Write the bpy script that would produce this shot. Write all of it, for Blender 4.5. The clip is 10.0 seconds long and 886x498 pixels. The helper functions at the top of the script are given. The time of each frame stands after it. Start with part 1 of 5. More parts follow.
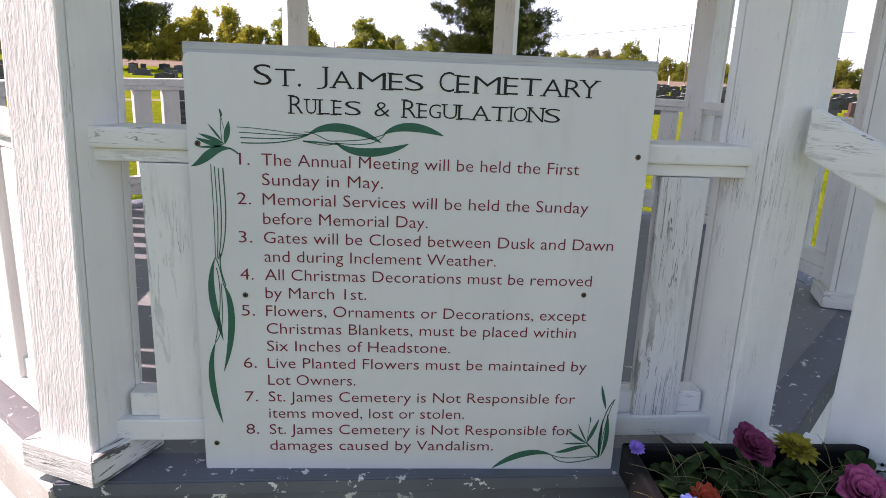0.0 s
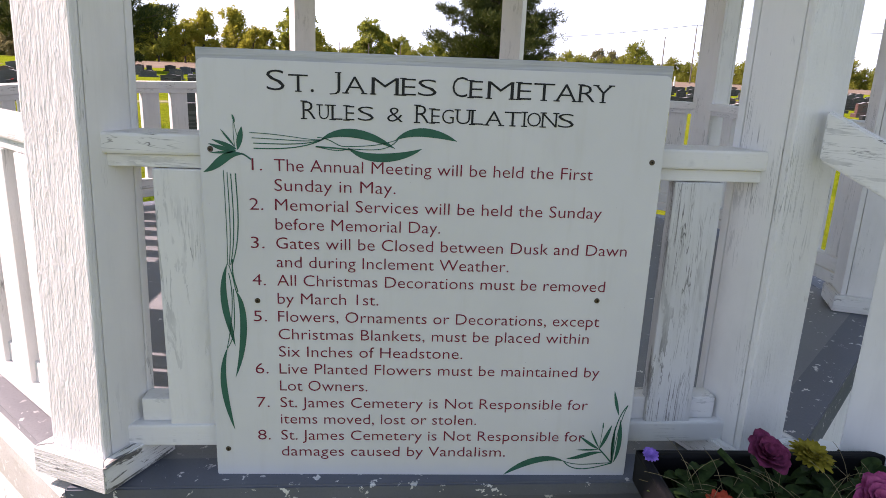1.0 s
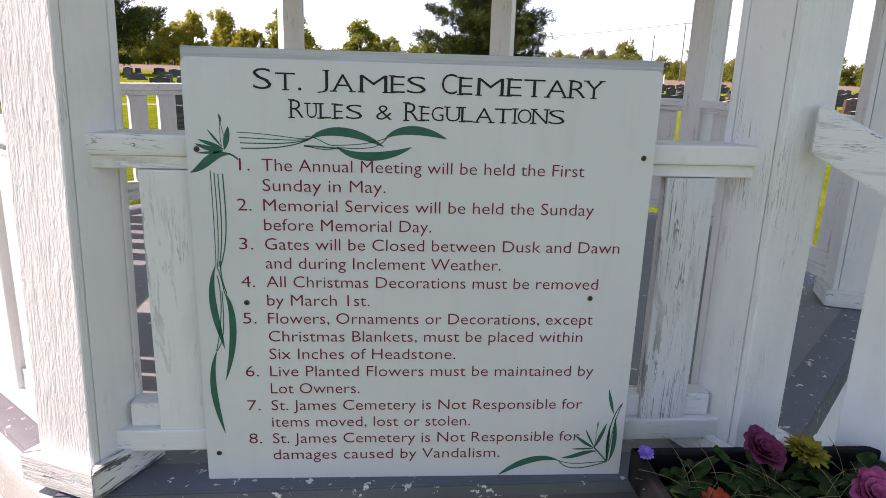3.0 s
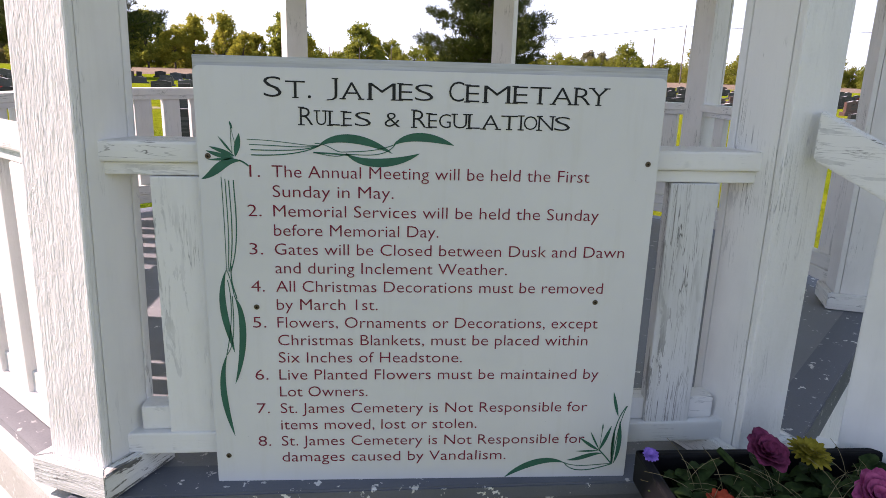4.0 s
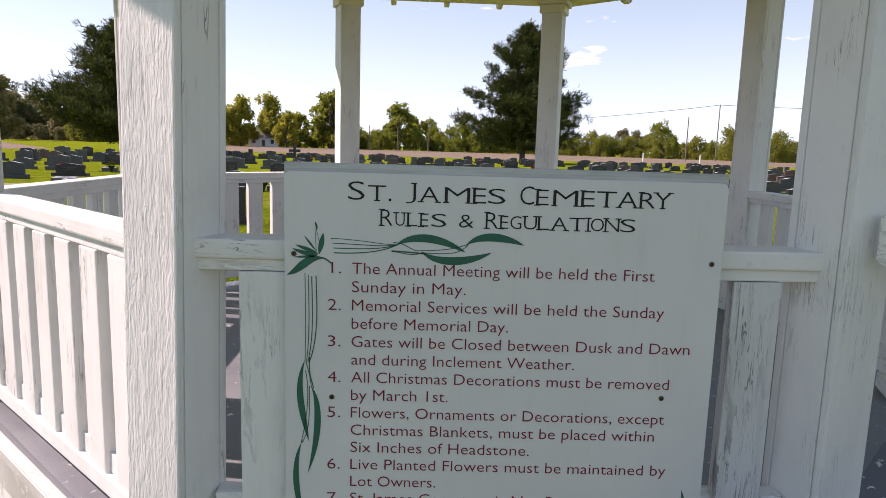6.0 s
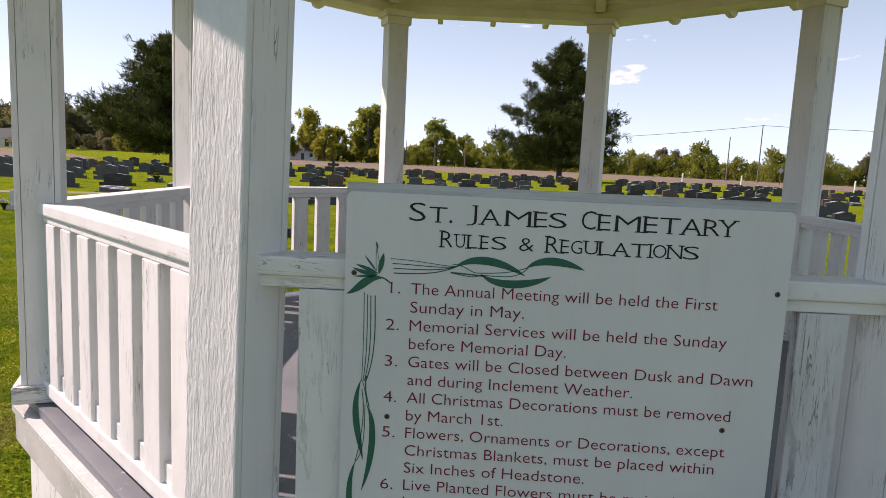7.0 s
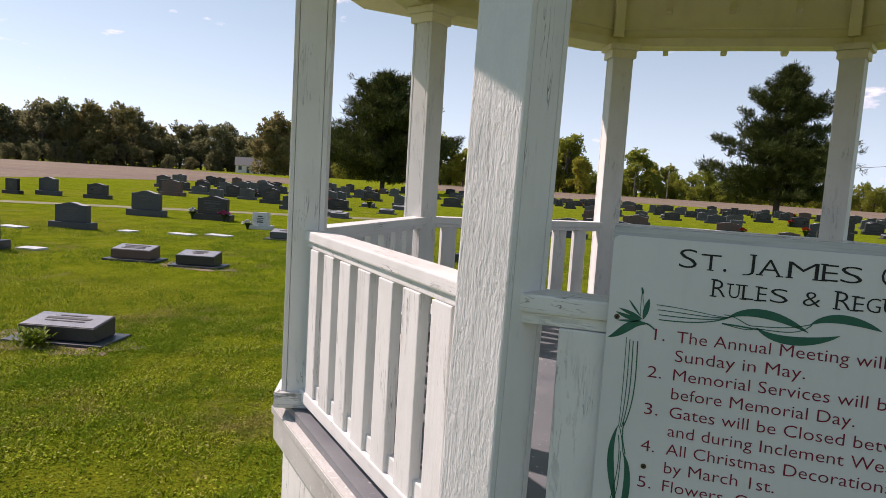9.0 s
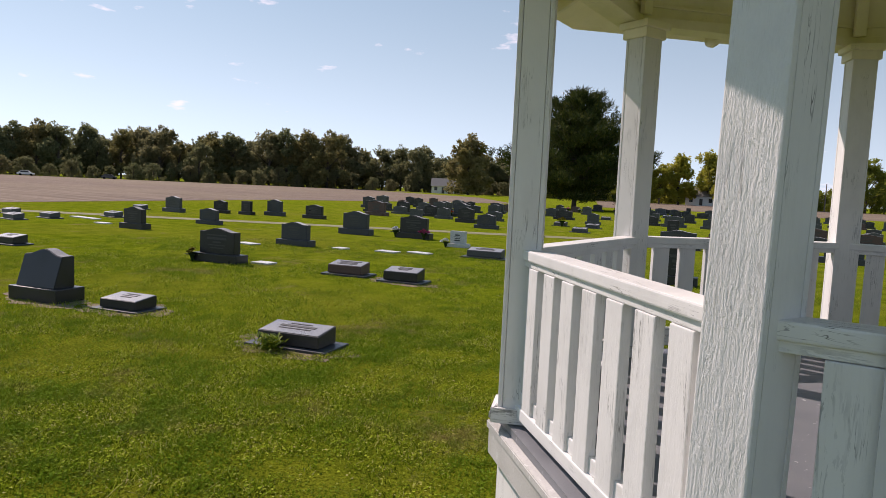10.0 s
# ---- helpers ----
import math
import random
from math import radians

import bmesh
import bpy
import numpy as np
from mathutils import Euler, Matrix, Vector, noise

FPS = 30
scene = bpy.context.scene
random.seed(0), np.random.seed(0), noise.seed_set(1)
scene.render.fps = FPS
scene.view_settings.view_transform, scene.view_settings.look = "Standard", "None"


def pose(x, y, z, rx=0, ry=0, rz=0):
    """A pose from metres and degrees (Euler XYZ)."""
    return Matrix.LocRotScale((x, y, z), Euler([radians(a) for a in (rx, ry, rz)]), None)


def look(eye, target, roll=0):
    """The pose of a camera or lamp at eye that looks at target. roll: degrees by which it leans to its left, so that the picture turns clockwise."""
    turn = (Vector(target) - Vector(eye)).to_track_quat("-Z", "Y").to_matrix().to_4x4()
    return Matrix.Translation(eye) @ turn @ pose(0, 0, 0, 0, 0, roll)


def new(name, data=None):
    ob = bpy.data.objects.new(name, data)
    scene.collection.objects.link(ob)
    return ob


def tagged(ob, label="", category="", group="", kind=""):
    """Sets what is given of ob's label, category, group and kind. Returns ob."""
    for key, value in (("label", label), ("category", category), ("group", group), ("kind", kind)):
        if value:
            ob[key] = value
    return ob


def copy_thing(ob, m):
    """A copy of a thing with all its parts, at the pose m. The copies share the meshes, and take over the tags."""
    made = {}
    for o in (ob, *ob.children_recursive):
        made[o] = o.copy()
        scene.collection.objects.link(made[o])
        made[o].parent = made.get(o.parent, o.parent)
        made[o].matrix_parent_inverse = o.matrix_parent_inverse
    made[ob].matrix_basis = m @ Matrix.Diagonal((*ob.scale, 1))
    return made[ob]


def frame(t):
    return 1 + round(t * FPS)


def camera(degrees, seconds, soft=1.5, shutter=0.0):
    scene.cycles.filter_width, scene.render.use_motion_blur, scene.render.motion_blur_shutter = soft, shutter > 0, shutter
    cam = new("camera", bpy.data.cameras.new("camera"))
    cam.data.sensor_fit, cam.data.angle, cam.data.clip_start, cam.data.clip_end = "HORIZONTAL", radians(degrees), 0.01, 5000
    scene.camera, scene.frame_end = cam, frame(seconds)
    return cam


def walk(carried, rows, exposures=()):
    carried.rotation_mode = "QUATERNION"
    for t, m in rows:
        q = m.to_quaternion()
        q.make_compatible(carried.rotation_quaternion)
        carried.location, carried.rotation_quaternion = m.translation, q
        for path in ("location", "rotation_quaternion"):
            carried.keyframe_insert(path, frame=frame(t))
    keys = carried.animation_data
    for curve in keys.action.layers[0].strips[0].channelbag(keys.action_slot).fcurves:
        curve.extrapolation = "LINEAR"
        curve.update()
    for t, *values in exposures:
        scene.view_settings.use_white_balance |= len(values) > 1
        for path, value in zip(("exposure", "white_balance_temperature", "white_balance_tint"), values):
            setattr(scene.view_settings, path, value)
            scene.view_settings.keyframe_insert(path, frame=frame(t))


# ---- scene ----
cam = camera(67.0, 10.0, soft=0.85)
PATH = [
    (0, (-0.045, -1.329, 1.513), (0.089, 0.596, 0.988), 2.4),
    (0.5, (-0.059, -1.324, 1.516), (0.065, 0.602, 0.993), 2.4),
    (1, (-0.061, -1.32, 1.52), (0.059, 0.607, 0.997), 2.3),
    (1.5, (-0.056, -1.316, 1.514), (0.073, 0.61, 0.991), 2.1),
    (2, (-0.057, -1.314, 1.512), (0.079, 0.613, 0.994), 1.9),
    (2.5, (-0.057, -1.306, 1.513), (0.085, 0.62, 0.991), 1.8),
    (4, (-0.072, -1.323, 1.523), (0.068, 0.604, 1.009), 1.7),
    (4.5, (-0.087, -1.347, 1.549), (0.026, 0.591, 1.067), 1.5),
    (5, (-0.085, -1.372, 1.575), (0.007, 0.589, 1.197), 1.3),
    (5.5, (-0.113, -1.374, 1.578), (-0.048, 0.598, 1.248), 1.4),
    (6.8, (-0.197, -1.37, 1.583), (-0.24, 0.612, 1.318), 2.5),
    (7, (-0.205, -1.373, 1.59), (-0.275, 0.609, 1.331), 2.7),
    (7.5, (-0.237, -1.371, 1.592), (-0.393, 0.609, 1.35), 3.2),
    (8, (-0.274, -1.377, 1.594), (-0.589, 0.584, 1.358), 3.6),
    (8.5, (-0.301, -1.393, 1.6), (-0.747, 0.543, 1.376), 3.4),
    (9, (-0.349, -1.422, 1.611), (-0.984, 0.463, 1.407), 3.5),
    (9.5, (-0.393, -1.453, 1.616), (-1.296, 0.323, 1.443), 2.6),
    (10, (-0.44, -1.494, 1.612), (-1.579, 0.14, 1.433), 2.6),
]
EXPOSURES = [(0, 0.95, 6880, 46), (2.7, 0.95, 6880, 46), (4.5, 0.91, 6860, 45), (5.5, 0.64, 6820, 43), (7.5, 0.29, 6780, 39), (9.0, 0.10, 6720, 36), (10.0, -0.09, 6640, 34)]
walk(cam, [(t, look(eye, target, roll)) for t, eye, target, roll in PATH], EXPOSURES)

# ---- light ----
SUN_AZ, SUN_EL = 172.0, 44.0          # degrees: heading from +x towards +y, height
world = bpy.data.worlds.new("sky")
scene.world = world
world.use_nodes = True
wn, wl = world.node_tree.nodes, world.node_tree.links
sky = wn.new("ShaderNodeTexSky")
sky.sky_type, sky.sun_disc = "NISHITA", False
sky.sun_elevation = radians(SUN_EL)
sky.sun_rotation = radians(90 - SUN_AZ)
sky.air_density, sky.dust_density, sky.ozone_density = 1.0, 0.25, 0.6
wn["Background"].inputs["Strength"].default_value = 0.088
# hazy autumn air: the sky's own brightness, pale towards the horizon
grey = wn.new("ShaderNodeRGBToBW")
wl.new(sky.outputs[0], grey.inputs[0])
way = wn.new("ShaderNodeSeparateXYZ")
wl.new(wn.new("ShaderNodeTexCoord").outputs["Generated"], way.inputs[0])
tint = wn.new("ShaderNodeValToRGB")
tint.color_ramp.elements[0].position, tint.color_ramp.elements[0].color = 0.0, (0.94, 1.26, 1.32, 1)
tint.color_ramp.elements[1].position, tint.color_ramp.elements[1].color = 0.5, (0.57, 1.07, 1.44, 1)
wl.new(way.outputs["Z"], tint.inputs[0])
hue = wn.new("ShaderNodeMix")
hue.data_type, hue.blend_type = "RGBA", "MULTIPLY"
hue.inputs[0].default_value = 1.0
even = wn.new("ShaderNodeMath")
even.operation = "POWER"
even.inputs[1].default_value = 0.65
wl.new(grey.outputs[0], even.inputs[0])
lift = wn.new("ShaderNodeMath")
lift.operation = "MULTIPLY"
lift.inputs[1].default_value = 2.3
wl.new(even.outputs[0], lift.inputs[0])
wl.new(lift.outputs[0], hue.inputs[6])
wl.new(tint.outputs[0], hue.inputs[7])
# a few thin wisps of cloud
flat = wn.new("ShaderNodeMapping")
flat.inputs["Scale"].default_value = (1, 1, 3.2)
flat.inputs["Location"].default_value = (0.35, 0.1, 0.2)
wl.new(wn["Texture Coordinate"].outputs["Generated"], flat.inputs["Vector"])
wisp = wn.new("ShaderNodeTexNoise")
wisp.inputs["Scale"].default_value, wisp.inputs["Detail"].default_value, wisp.inputs["Roughness"].default_value = 9.0, 5.0, 0.55
wl.new(flat.outputs[0], wisp.inputs["Vector"])
thin = wn.new("ShaderNodeValToRGB")
thin.color_ramp.elements[0].position, thin.color_ramp.elements[1].position = 0.655, 0.75
wl.new(wisp.outputs["Fac"], thin.inputs[0])
cloud = wn.new("ShaderNodeMix")
cloud.data_type = "RGBA"
wl.new(thin.outputs[0], cloud.inputs[0])
wl.new(hue.outputs[2], cloud.inputs[6])
cloud.inputs[7].default_value = (13, 13, 13, 1)
wl.new(cloud.outputs[2], wn["Background"].inputs["Color"])
sun_data = bpy.data.lights.new("sun", "SUN")
sun_data.energy, sun_data.angle, sun_data.color = 5.2, radians(0.6), (1.0, 0.955, 0.81)
sun = new("sun", sun_data)
sd = Vector((math.cos(radians(SUN_AZ)) * math.cos(radians(SUN_EL)), math.sin(radians(SUN_AZ)) * math.cos(radians(SUN_EL)), math.sin(radians(SUN_EL))))
sun.matrix_world = look(sd * 50, (0, 0, 0))

# ---- materials ----


class Mat:
    """A small builder of node materials."""

    def __init__(self, name, rough=0.6, metal=0.0, spec=0.5):
        self.m = bpy.data.materials.new(name)
        self.m.use_nodes = True
        self.n, self.l = self.m.node_tree.nodes, self.m.node_tree.links
        self.b = self.n["Principled BSDF"]
        self.b.inputs["Roughness"].default_value = rough
        self.b.inputs["Metallic"].default_value = metal
        self.b.inputs["Specular IOR Level"].default_value = spec
        self.co = self.n.new("ShaderNodeTexCoord").outputs["Object"]
        self.info = self.n.new("ShaderNodeObjectInfo").outputs["Random"]

    def shifted(self, by=17.0):
        mul = self.n.new("ShaderNodeMath")
        mul.operation = "MULTIPLY"
        mul.inputs[1].default_value = by
        self.l.new(self.info, mul.inputs[0])
        add = self.n.new("ShaderNodeVectorMath")
        add.operation = "ADD"
        self.l.new(self.co, add.inputs[0])
        self.l.new(mul.outputs[0], add.inputs[1])
        self.co = add.outputs[0]
        return self

    def world_co(self):
        self.co = self.n.new("ShaderNodeNewGeometry").outputs["Position"]
        return self

    def noise(self, scale, stretch=(1, 1, 1), detail=4, rough=0.55, distort=0.0):
        mp = self.n.new("ShaderNodeMapping")
        mp.inputs["Scale"].default_value = stretch
        self.l.new(self.co, mp.inputs["Vector"])
        t = self.n.new("ShaderNodeTexNoise")
        t.inputs["Scale"].default_value, t.inputs["Detail"].default_value = scale, detail
        t.inputs["Roughness"].default_value, t.inputs["Distortion"].default_value = rough, distort
        self.l.new(mp.outputs[0], t.inputs["Vector"])
        return t.outputs["Fac"]

    def voronoi(self, scale, stretch=(1, 1, 1), feature="F1", out="Distance"):
        mp = self.n.new("ShaderNodeMapping")
        mp.inputs["Scale"].default_value = stretch
        self.l.new(self.co, mp.inputs["Vector"])
        t = self.n.new("ShaderNodeTexVoronoi")
        t.feature = feature
        t.inputs["Scale"].default_value = scale
        self.l.new(mp.outputs[0], t.inputs["Vector"])
        return t.outputs[out]

    def ramp(self, fac, *stops):
        r = self.n.new("ShaderNodeValToRGB")
        e = r.color_ramp.elements
        while len(e) < len(stops):
            e.new(0.5)
        for el, (p, c) in zip(e, stops):
            el.position = p
            el.color = (c, c, c, 1) if isinstance(c, (int, float)) else (*c, 1)
        self.l.new(fac, r.inputs[0])
        return r.outputs[0]

    def mix(self, fac, a, b, blend="MIX"):
        x = self.n.new("ShaderNodeMix")
        x.data_type, x.blend_type = "RGBA", blend
        for i, v in ((0, fac), (6, a), (7, b)):
            if isinstance(v, (int, float)):
                x.inputs[i].default_value = v if i == 0 else (v, v, v, 1)
            elif isinstance(v, tuple):
                x.inputs[i].default_value = (*v, 1)
            else:
                self.l.new(v, x.inputs[i])
        return x.outputs[2]

    def maths(self, op, a, b):
        x = self.n.new("ShaderNodeMath")
        x.operation = op
        for i, v in enumerate((a, b)):
            if isinstance(v, (int, float)):
                x.inputs[i].default_value = v
            else:
                self.l.new(v, x.inputs[i])
        return x.outputs[0]

    def colour(self, c):
        if isinstance(c, tuple):
            self.b.inputs["Base Color"].default_value = (*c, 1)
        else:
            self.l.new(c, self.b.inputs["Base Color"])
        return self

    def rough(self, s):
        self.l.new(s, self.b.inputs["Roughness"])
        return self

    def bump(self, *layers):
        last = None
        for h, strength, dist in layers:
            bp = self.n.new("ShaderNodeBump")
            bp.inputs["Strength"].default_value, bp.inputs["Distance"].default_value = strength, dist
            self.l.new(h, bp.inputs["Height"])
            if last:
                self.l.new(last, bp.inputs["Normal"])
            last = bp.outputs[0]
        self.l.new(last, self.b.inputs["Normal"])
        return self


def painted(name, paint, along="z", grain=1.0, wear=0.5, bare=(0.20, 0.20, 0.205), rough=0.55):
    """Old oil paint on boards: grain along one axis, cracks, peeled spots and grime."""
    k = Mat(name, rough).shifted()
    st = {"z": (1, 1, 0.05), "x": (0.05, 1, 1), "y": (1, 0.05, 1)}[along]
    st2 = {"z": (1, 1, 0.14), "x": (0.14, 1, 1), "y": (1, 0.14, 1)}[along]
    g1 = k.noise(110, st, 5, 0.65, 0.4)
    g2 = k.noise(34, st, 3, 0.6, 0.5)
    ridge = k.ramp(k.noise(190, st2, 3, 0.62, 0.35), (0.42, 0.0), (0.60, 1.0))
    lump = k.noise(75, (1, 1, 0.6), 3, 0.6)
    scab = k.ramp(k.noise(30, tuple(0.22 if v < 1 else 1 for v in st2), 6, 0.68, 0.3), (0.44, 0.0), (0.50, 0.7), (0.58, 1.0))
    blotch = k.noise(5, (1, 1, 0.6), 4, 0.6)
    # where the paint has given way, in larger areas and in streaks
    area = k.ramp(k.noise(3.6, (1, 1, 0.4), 5, 0.65), (0.60 - 0.16 * wear, 0.0), (0.72 - 0.12 * wear, 1.0))
    crack = k.ramp(k.noise(40, st, 4, 0.6, 1.1), (0.486, 0.0), (0.497, 1.0), (0.503, 1.0), (0.514, 0.0))
    crack = k.maths("MULTIPLY", crack, k.ramp(k.noise(7, (1, 1, 0.5), 4, 0.6), (0.56 - 0.12 * wear, 0.0), (0.66 - 0.10 * wear, 1.0)))
    crack = k.maths("MULTIPLY", crack, min(1.0, 5 * wear))
    flake = k.ramp(k.noise(48, st2, 6, 0.7, 0.6), (0.55, 0.0), (0.575, 1.0))
    gone = k.maths("MULTIPLY", area, flake)
    tone = k.ramp(blotch, (0.25, tuple(v * 0.88 for v in paint)), (0.5, paint), (0.8, tuple(min(1, v * 1.04) for v in paint)))
    dirt = k.mix(k.maths("MULTIPLY", k.ramp(g2, (0.3, 0.4), (0.5, 0.0)), min(1.0, wear)), tone, tuple(v * c for v, c in zip(paint, (0.66, 0.64, 0.60))))
    c = k.mix(k.maths("MULTIPLY", gone, min(1.0, 0.5 + 0.5 * wear)), dirt, k.ramp(g1, (0.35, tuple(v * 0.5 for v in bare)), (0.6, tuple(v * 1.5 for v in bare))))
    c = k.mix(k.maths("MULTIPLY", crack, 0.85), c, (0.075, 0.07, 0.065))
    k.colour(c)
    k.rough(k.ramp(blotch, (0.2, rough - 0.08), (0.8, rough + 0.15)))
    k.bump((scab, min(1.0, 0.26 * grain), 0.0018 * grain), (g2, min(1.0, 0.35 * grain), 0.003), (ridge, min(1.0, 0.28 * grain), 0.0012 * grain), (g1, min(1.0, 0.22 * grain), 0.0014),
           (lump, min(1.0, 0.4 * grain), 0.0014), (gone, -0.6, 0.0014), (crack, -0.7, 0.002))
    return k.m


WHITE = (0.72, 0.71, 0.69)
M_POST = painted("rough_white_paint", WHITE, "z", 1.5, 0.12)
M_SIDE = painted("smooth_white_paint", WHITE, "z", 0.5, 0.2)
M_BAL = painted("baluster_paint", WHITE, "z", 0.8, 0.30)
M_OLD = painted("cracked_baluster_paint", (0.62, 0.62, 0.62), "z", 1.0, 0.95, (0.24, 0.235, 0.23))
M_RAIL = painted("rail_paint", WHITE, "x", 0.5, 0.32)
M_TRIM = painted("peeling_trim_paint", WHITE, "x", 1.0, 1.05, (0.12, 0.115, 0.11))
M_BEAM = painted("cream_beam_paint", (0.85, 0.79, 0.62), "x", 0.25, 0.0)
M_SKIRT = painted("skirt_paint", (0.74, 0.73, 0.70), "z", 0.4, 0.35)


def deck_paint(name, lo, hi, chipping=0.0):
    k = Mat(name, 0.42).shifted()
    big = k.noise(2.3, (1, 1, 1), 5, 0.6)
    fine = k.noise(160, (1, 1, 1), 4, 0.7)
    chips = k.ramp(k.noise(34, (1, 1, 1), 5, 0.62, 0.3), (0.645 - chipping, 0.0), (0.66 - chipping, 1.0))
    where = k.ramp(k.noise(3.3, (1, 1, 1), 3, 0.5), (0.45 - chipping, 0.0), (0.58 - chipping, 1.0))
    base = k.ramp(big, (0.3, lo), (0.7, hi))
    c = k.mix(k.maths("MULTIPLY", chips, where), base, (0.66, 0.66, 0.64))
    k.colour(k.mix(k.ramp(fine, (0.35, 0.25), (0.5, 0.0)), c, (0.07, 0.07, 0.07)))
    k.rough(k.ramp(big, (0.3, 0.4), (0.7, 0.65)))
    return k.bump((fine, 0.25, 0.002), (chips, 0.4, 0.001)).m


def sign_face():
    k = Mat("sign_white_sheet", 0.38)
    a = k.noise(2.2, (1, 1, 1), 4, 0.6)
    b = k.noise(9, (3, 1, 0.35), 5, 0.65)
    c = k.ramp(a, (0.3, (0.57, 0.572, 0.57)), (0.7, (0.64, 0.64, 0.635)))
    c = k.mix(k.ramp(b, (0.28, 0.22), (0.46, 0.0)), c, (0.50, 0.48, 0.42))
    c = k.mix(k.ramp(k.noise(130, (1, 1, 1), 2, 0.5), (0.225, 0.5), (0.25, 0.0)), c, (0.25, 0.24, 0.22))
    return k.colour(c).rough(k.ramp(a, (0.2, 0.33), (0.8, 0.48))).m


def bare_wood():
    k = Mat("weathered_bare_wood", 0.8)
    g = k.noise(40, (0.06, 1, 1.6), 6, 0.7, 1.0)
    h = k.noise(7, (0.3, 1, 1), 4, 0.6)
    c = k.ramp(g, (0.3, (0.09, 0.09, 0.09)), (0.45, (0.27, 0.275, 0.28)), (0.62, (0.42, 0.43, 0.43)))
    c = k.mix(k.ramp(h, (0.4, 0.0), (0.65, 0.6)), c, (0.60, 0.61, 0.61))
    return k.colour(c).bump((g, 0.8, 0.003)).m


def plain(name, c, rough=0.5, metal=0.0, vary=0.12, scale=40, spec=0.5):
    k = Mat(name, rough, metal, spec)
    n = k.noise(scale, (1, 1, 1), 4, 0.6)
    return k.colour(k.ramp(n, (0.3, tuple(v * (1 - vary) for v in c)), (0.7, tuple(min(1, v * (1 + vary)) for v in c)))).m


def granite(name, c, rough=0.32):
    k = Mat(name, rough).shifted(31.0)
    s = k.noise(240, (1, 1, 1), 3, 0.7)
    b = k.noise(3, (1, 1, 1), 3, 0.5)
    col = k.ramp(s, (0.36, tuple(v * 0.5 for v in c)), (0.5, c), (0.66, tuple(min(1, v * 1.9) for v in c)))
    col = k.mix(k.ramp(b, (0.4, 0.0), (0.7, 0.3)), col, tuple(v * 1.4 for v in c))
    k.colour(col).rough(k.ramp(b, (0.3, rough - 0.06), (0.7, rough + 0.16)))
    return k.bump((s, 0.08, 0.001)).m


M_DECK = deck_paint("slate_deck_paint", (0.125, 0.132, 0.145), (0.205, 0.21, 0.222))
# dark slate for shaded edges, pale for sunlit ones: fading plus painted sunlight
M_EDGE = deck_paint("chipped_slate_edge_paint", (0.07, 0.08, 0.105), (0.12, 0.13, 0.155), 0.025)
M_FADED_LIT = deck_paint("faded_edge_paint", (0.43, 0.42, 0.395), (0.58, 0.565, 0.535), 0.05)
M_SIGN, M_BARE = sign_face(), bare_wood()
M_TEXT = plain("maroon_lettering", (0.19, 0.010, 0.030), 0.8)
M_TITLE = plain("black_lettering", (0.010, 0.010, 0.011), 0.8)
M_GREEN = plain("green_vinyl", (0.010, 0.105, 0.066), 0.75)
M_SCREW = plain("rusty_screw_steel", (0.10, 0.075, 0.05), 0.5, 0.6)
M_DARK = plain("black_plastic", (0.005, 0.005, 0.006), 0.6, spec=0.15)
M_SOIL = plain("dark_soil", (0.012, 0.009, 0.007), 0.95, 0, 0.4, spec=0.05)
# marker top is a pale copy, mirrored sky put into its colour
STONE = {"black": granite("black_granite", (0.018, 0.018, 0.020)), "grey": granite("grey_granite", (0.060, 0.062, 0.066), 0.45),
         "red": granite("brown_red_granite", (0.085, 0.045, 0.04)), "mauve": granite("mauve_grey_granite", (0.034, 0.029, 0.030), 0.38), "top": granite("polished_top_granite", (0.26, 0.25, 0.255), 0.28),
         "pale": granite("pale_stone", (0.48, 0.48, 0.47), 0.6),
         "blue": granite("blue_grey_granite", (0.034, 0.038, 0.046), 0.40)}
# unpolished granite for upper sides, lightened further to stand for sun and sky
SAWN_LIT = {"black": granite("sawn_dark_granite", (0.20, 0.20, 0.205), 0.75), "grey": granite("sawn_grey_granite", (0.36, 0.36, 0.36), 0.75)}
M_CARVE = plain("carved_inscription", (0.07, 0.07, 0.07), 0.8)


def grass_ground():
    k = Mat("mown_lawn", 0.95, 0.0, 0.0).world_co()
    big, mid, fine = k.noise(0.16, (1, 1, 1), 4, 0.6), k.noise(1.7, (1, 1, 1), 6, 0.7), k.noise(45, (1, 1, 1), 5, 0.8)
    c = k.ramp(mid, (0.3, (0.092, 0.140, 0.006)), (0.5, (0.195, 0.250, 0.010)), (0.72, (0.305, 0.330, 0.020)))
    c = k.mix(k.ramp(big, (0.45, 0.0), (0.7, 0.55)), c, (0.28, 0.26, 0.03))
    # near-black green in the fine bump's hollows paints the shade between blades
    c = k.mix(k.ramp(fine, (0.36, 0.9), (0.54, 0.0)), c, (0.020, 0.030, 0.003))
    c = k.mix(k.ramp(k.noise(0.8, (1, 1, 1), 6, 0.75), (0.58, 0.0), (0.70, 0.75)), c, (0.24, 0.19, 0.085))
    return k.colour(c).bump((fine, 1.0, 0.04), (mid, 0.5, 0.08)).m


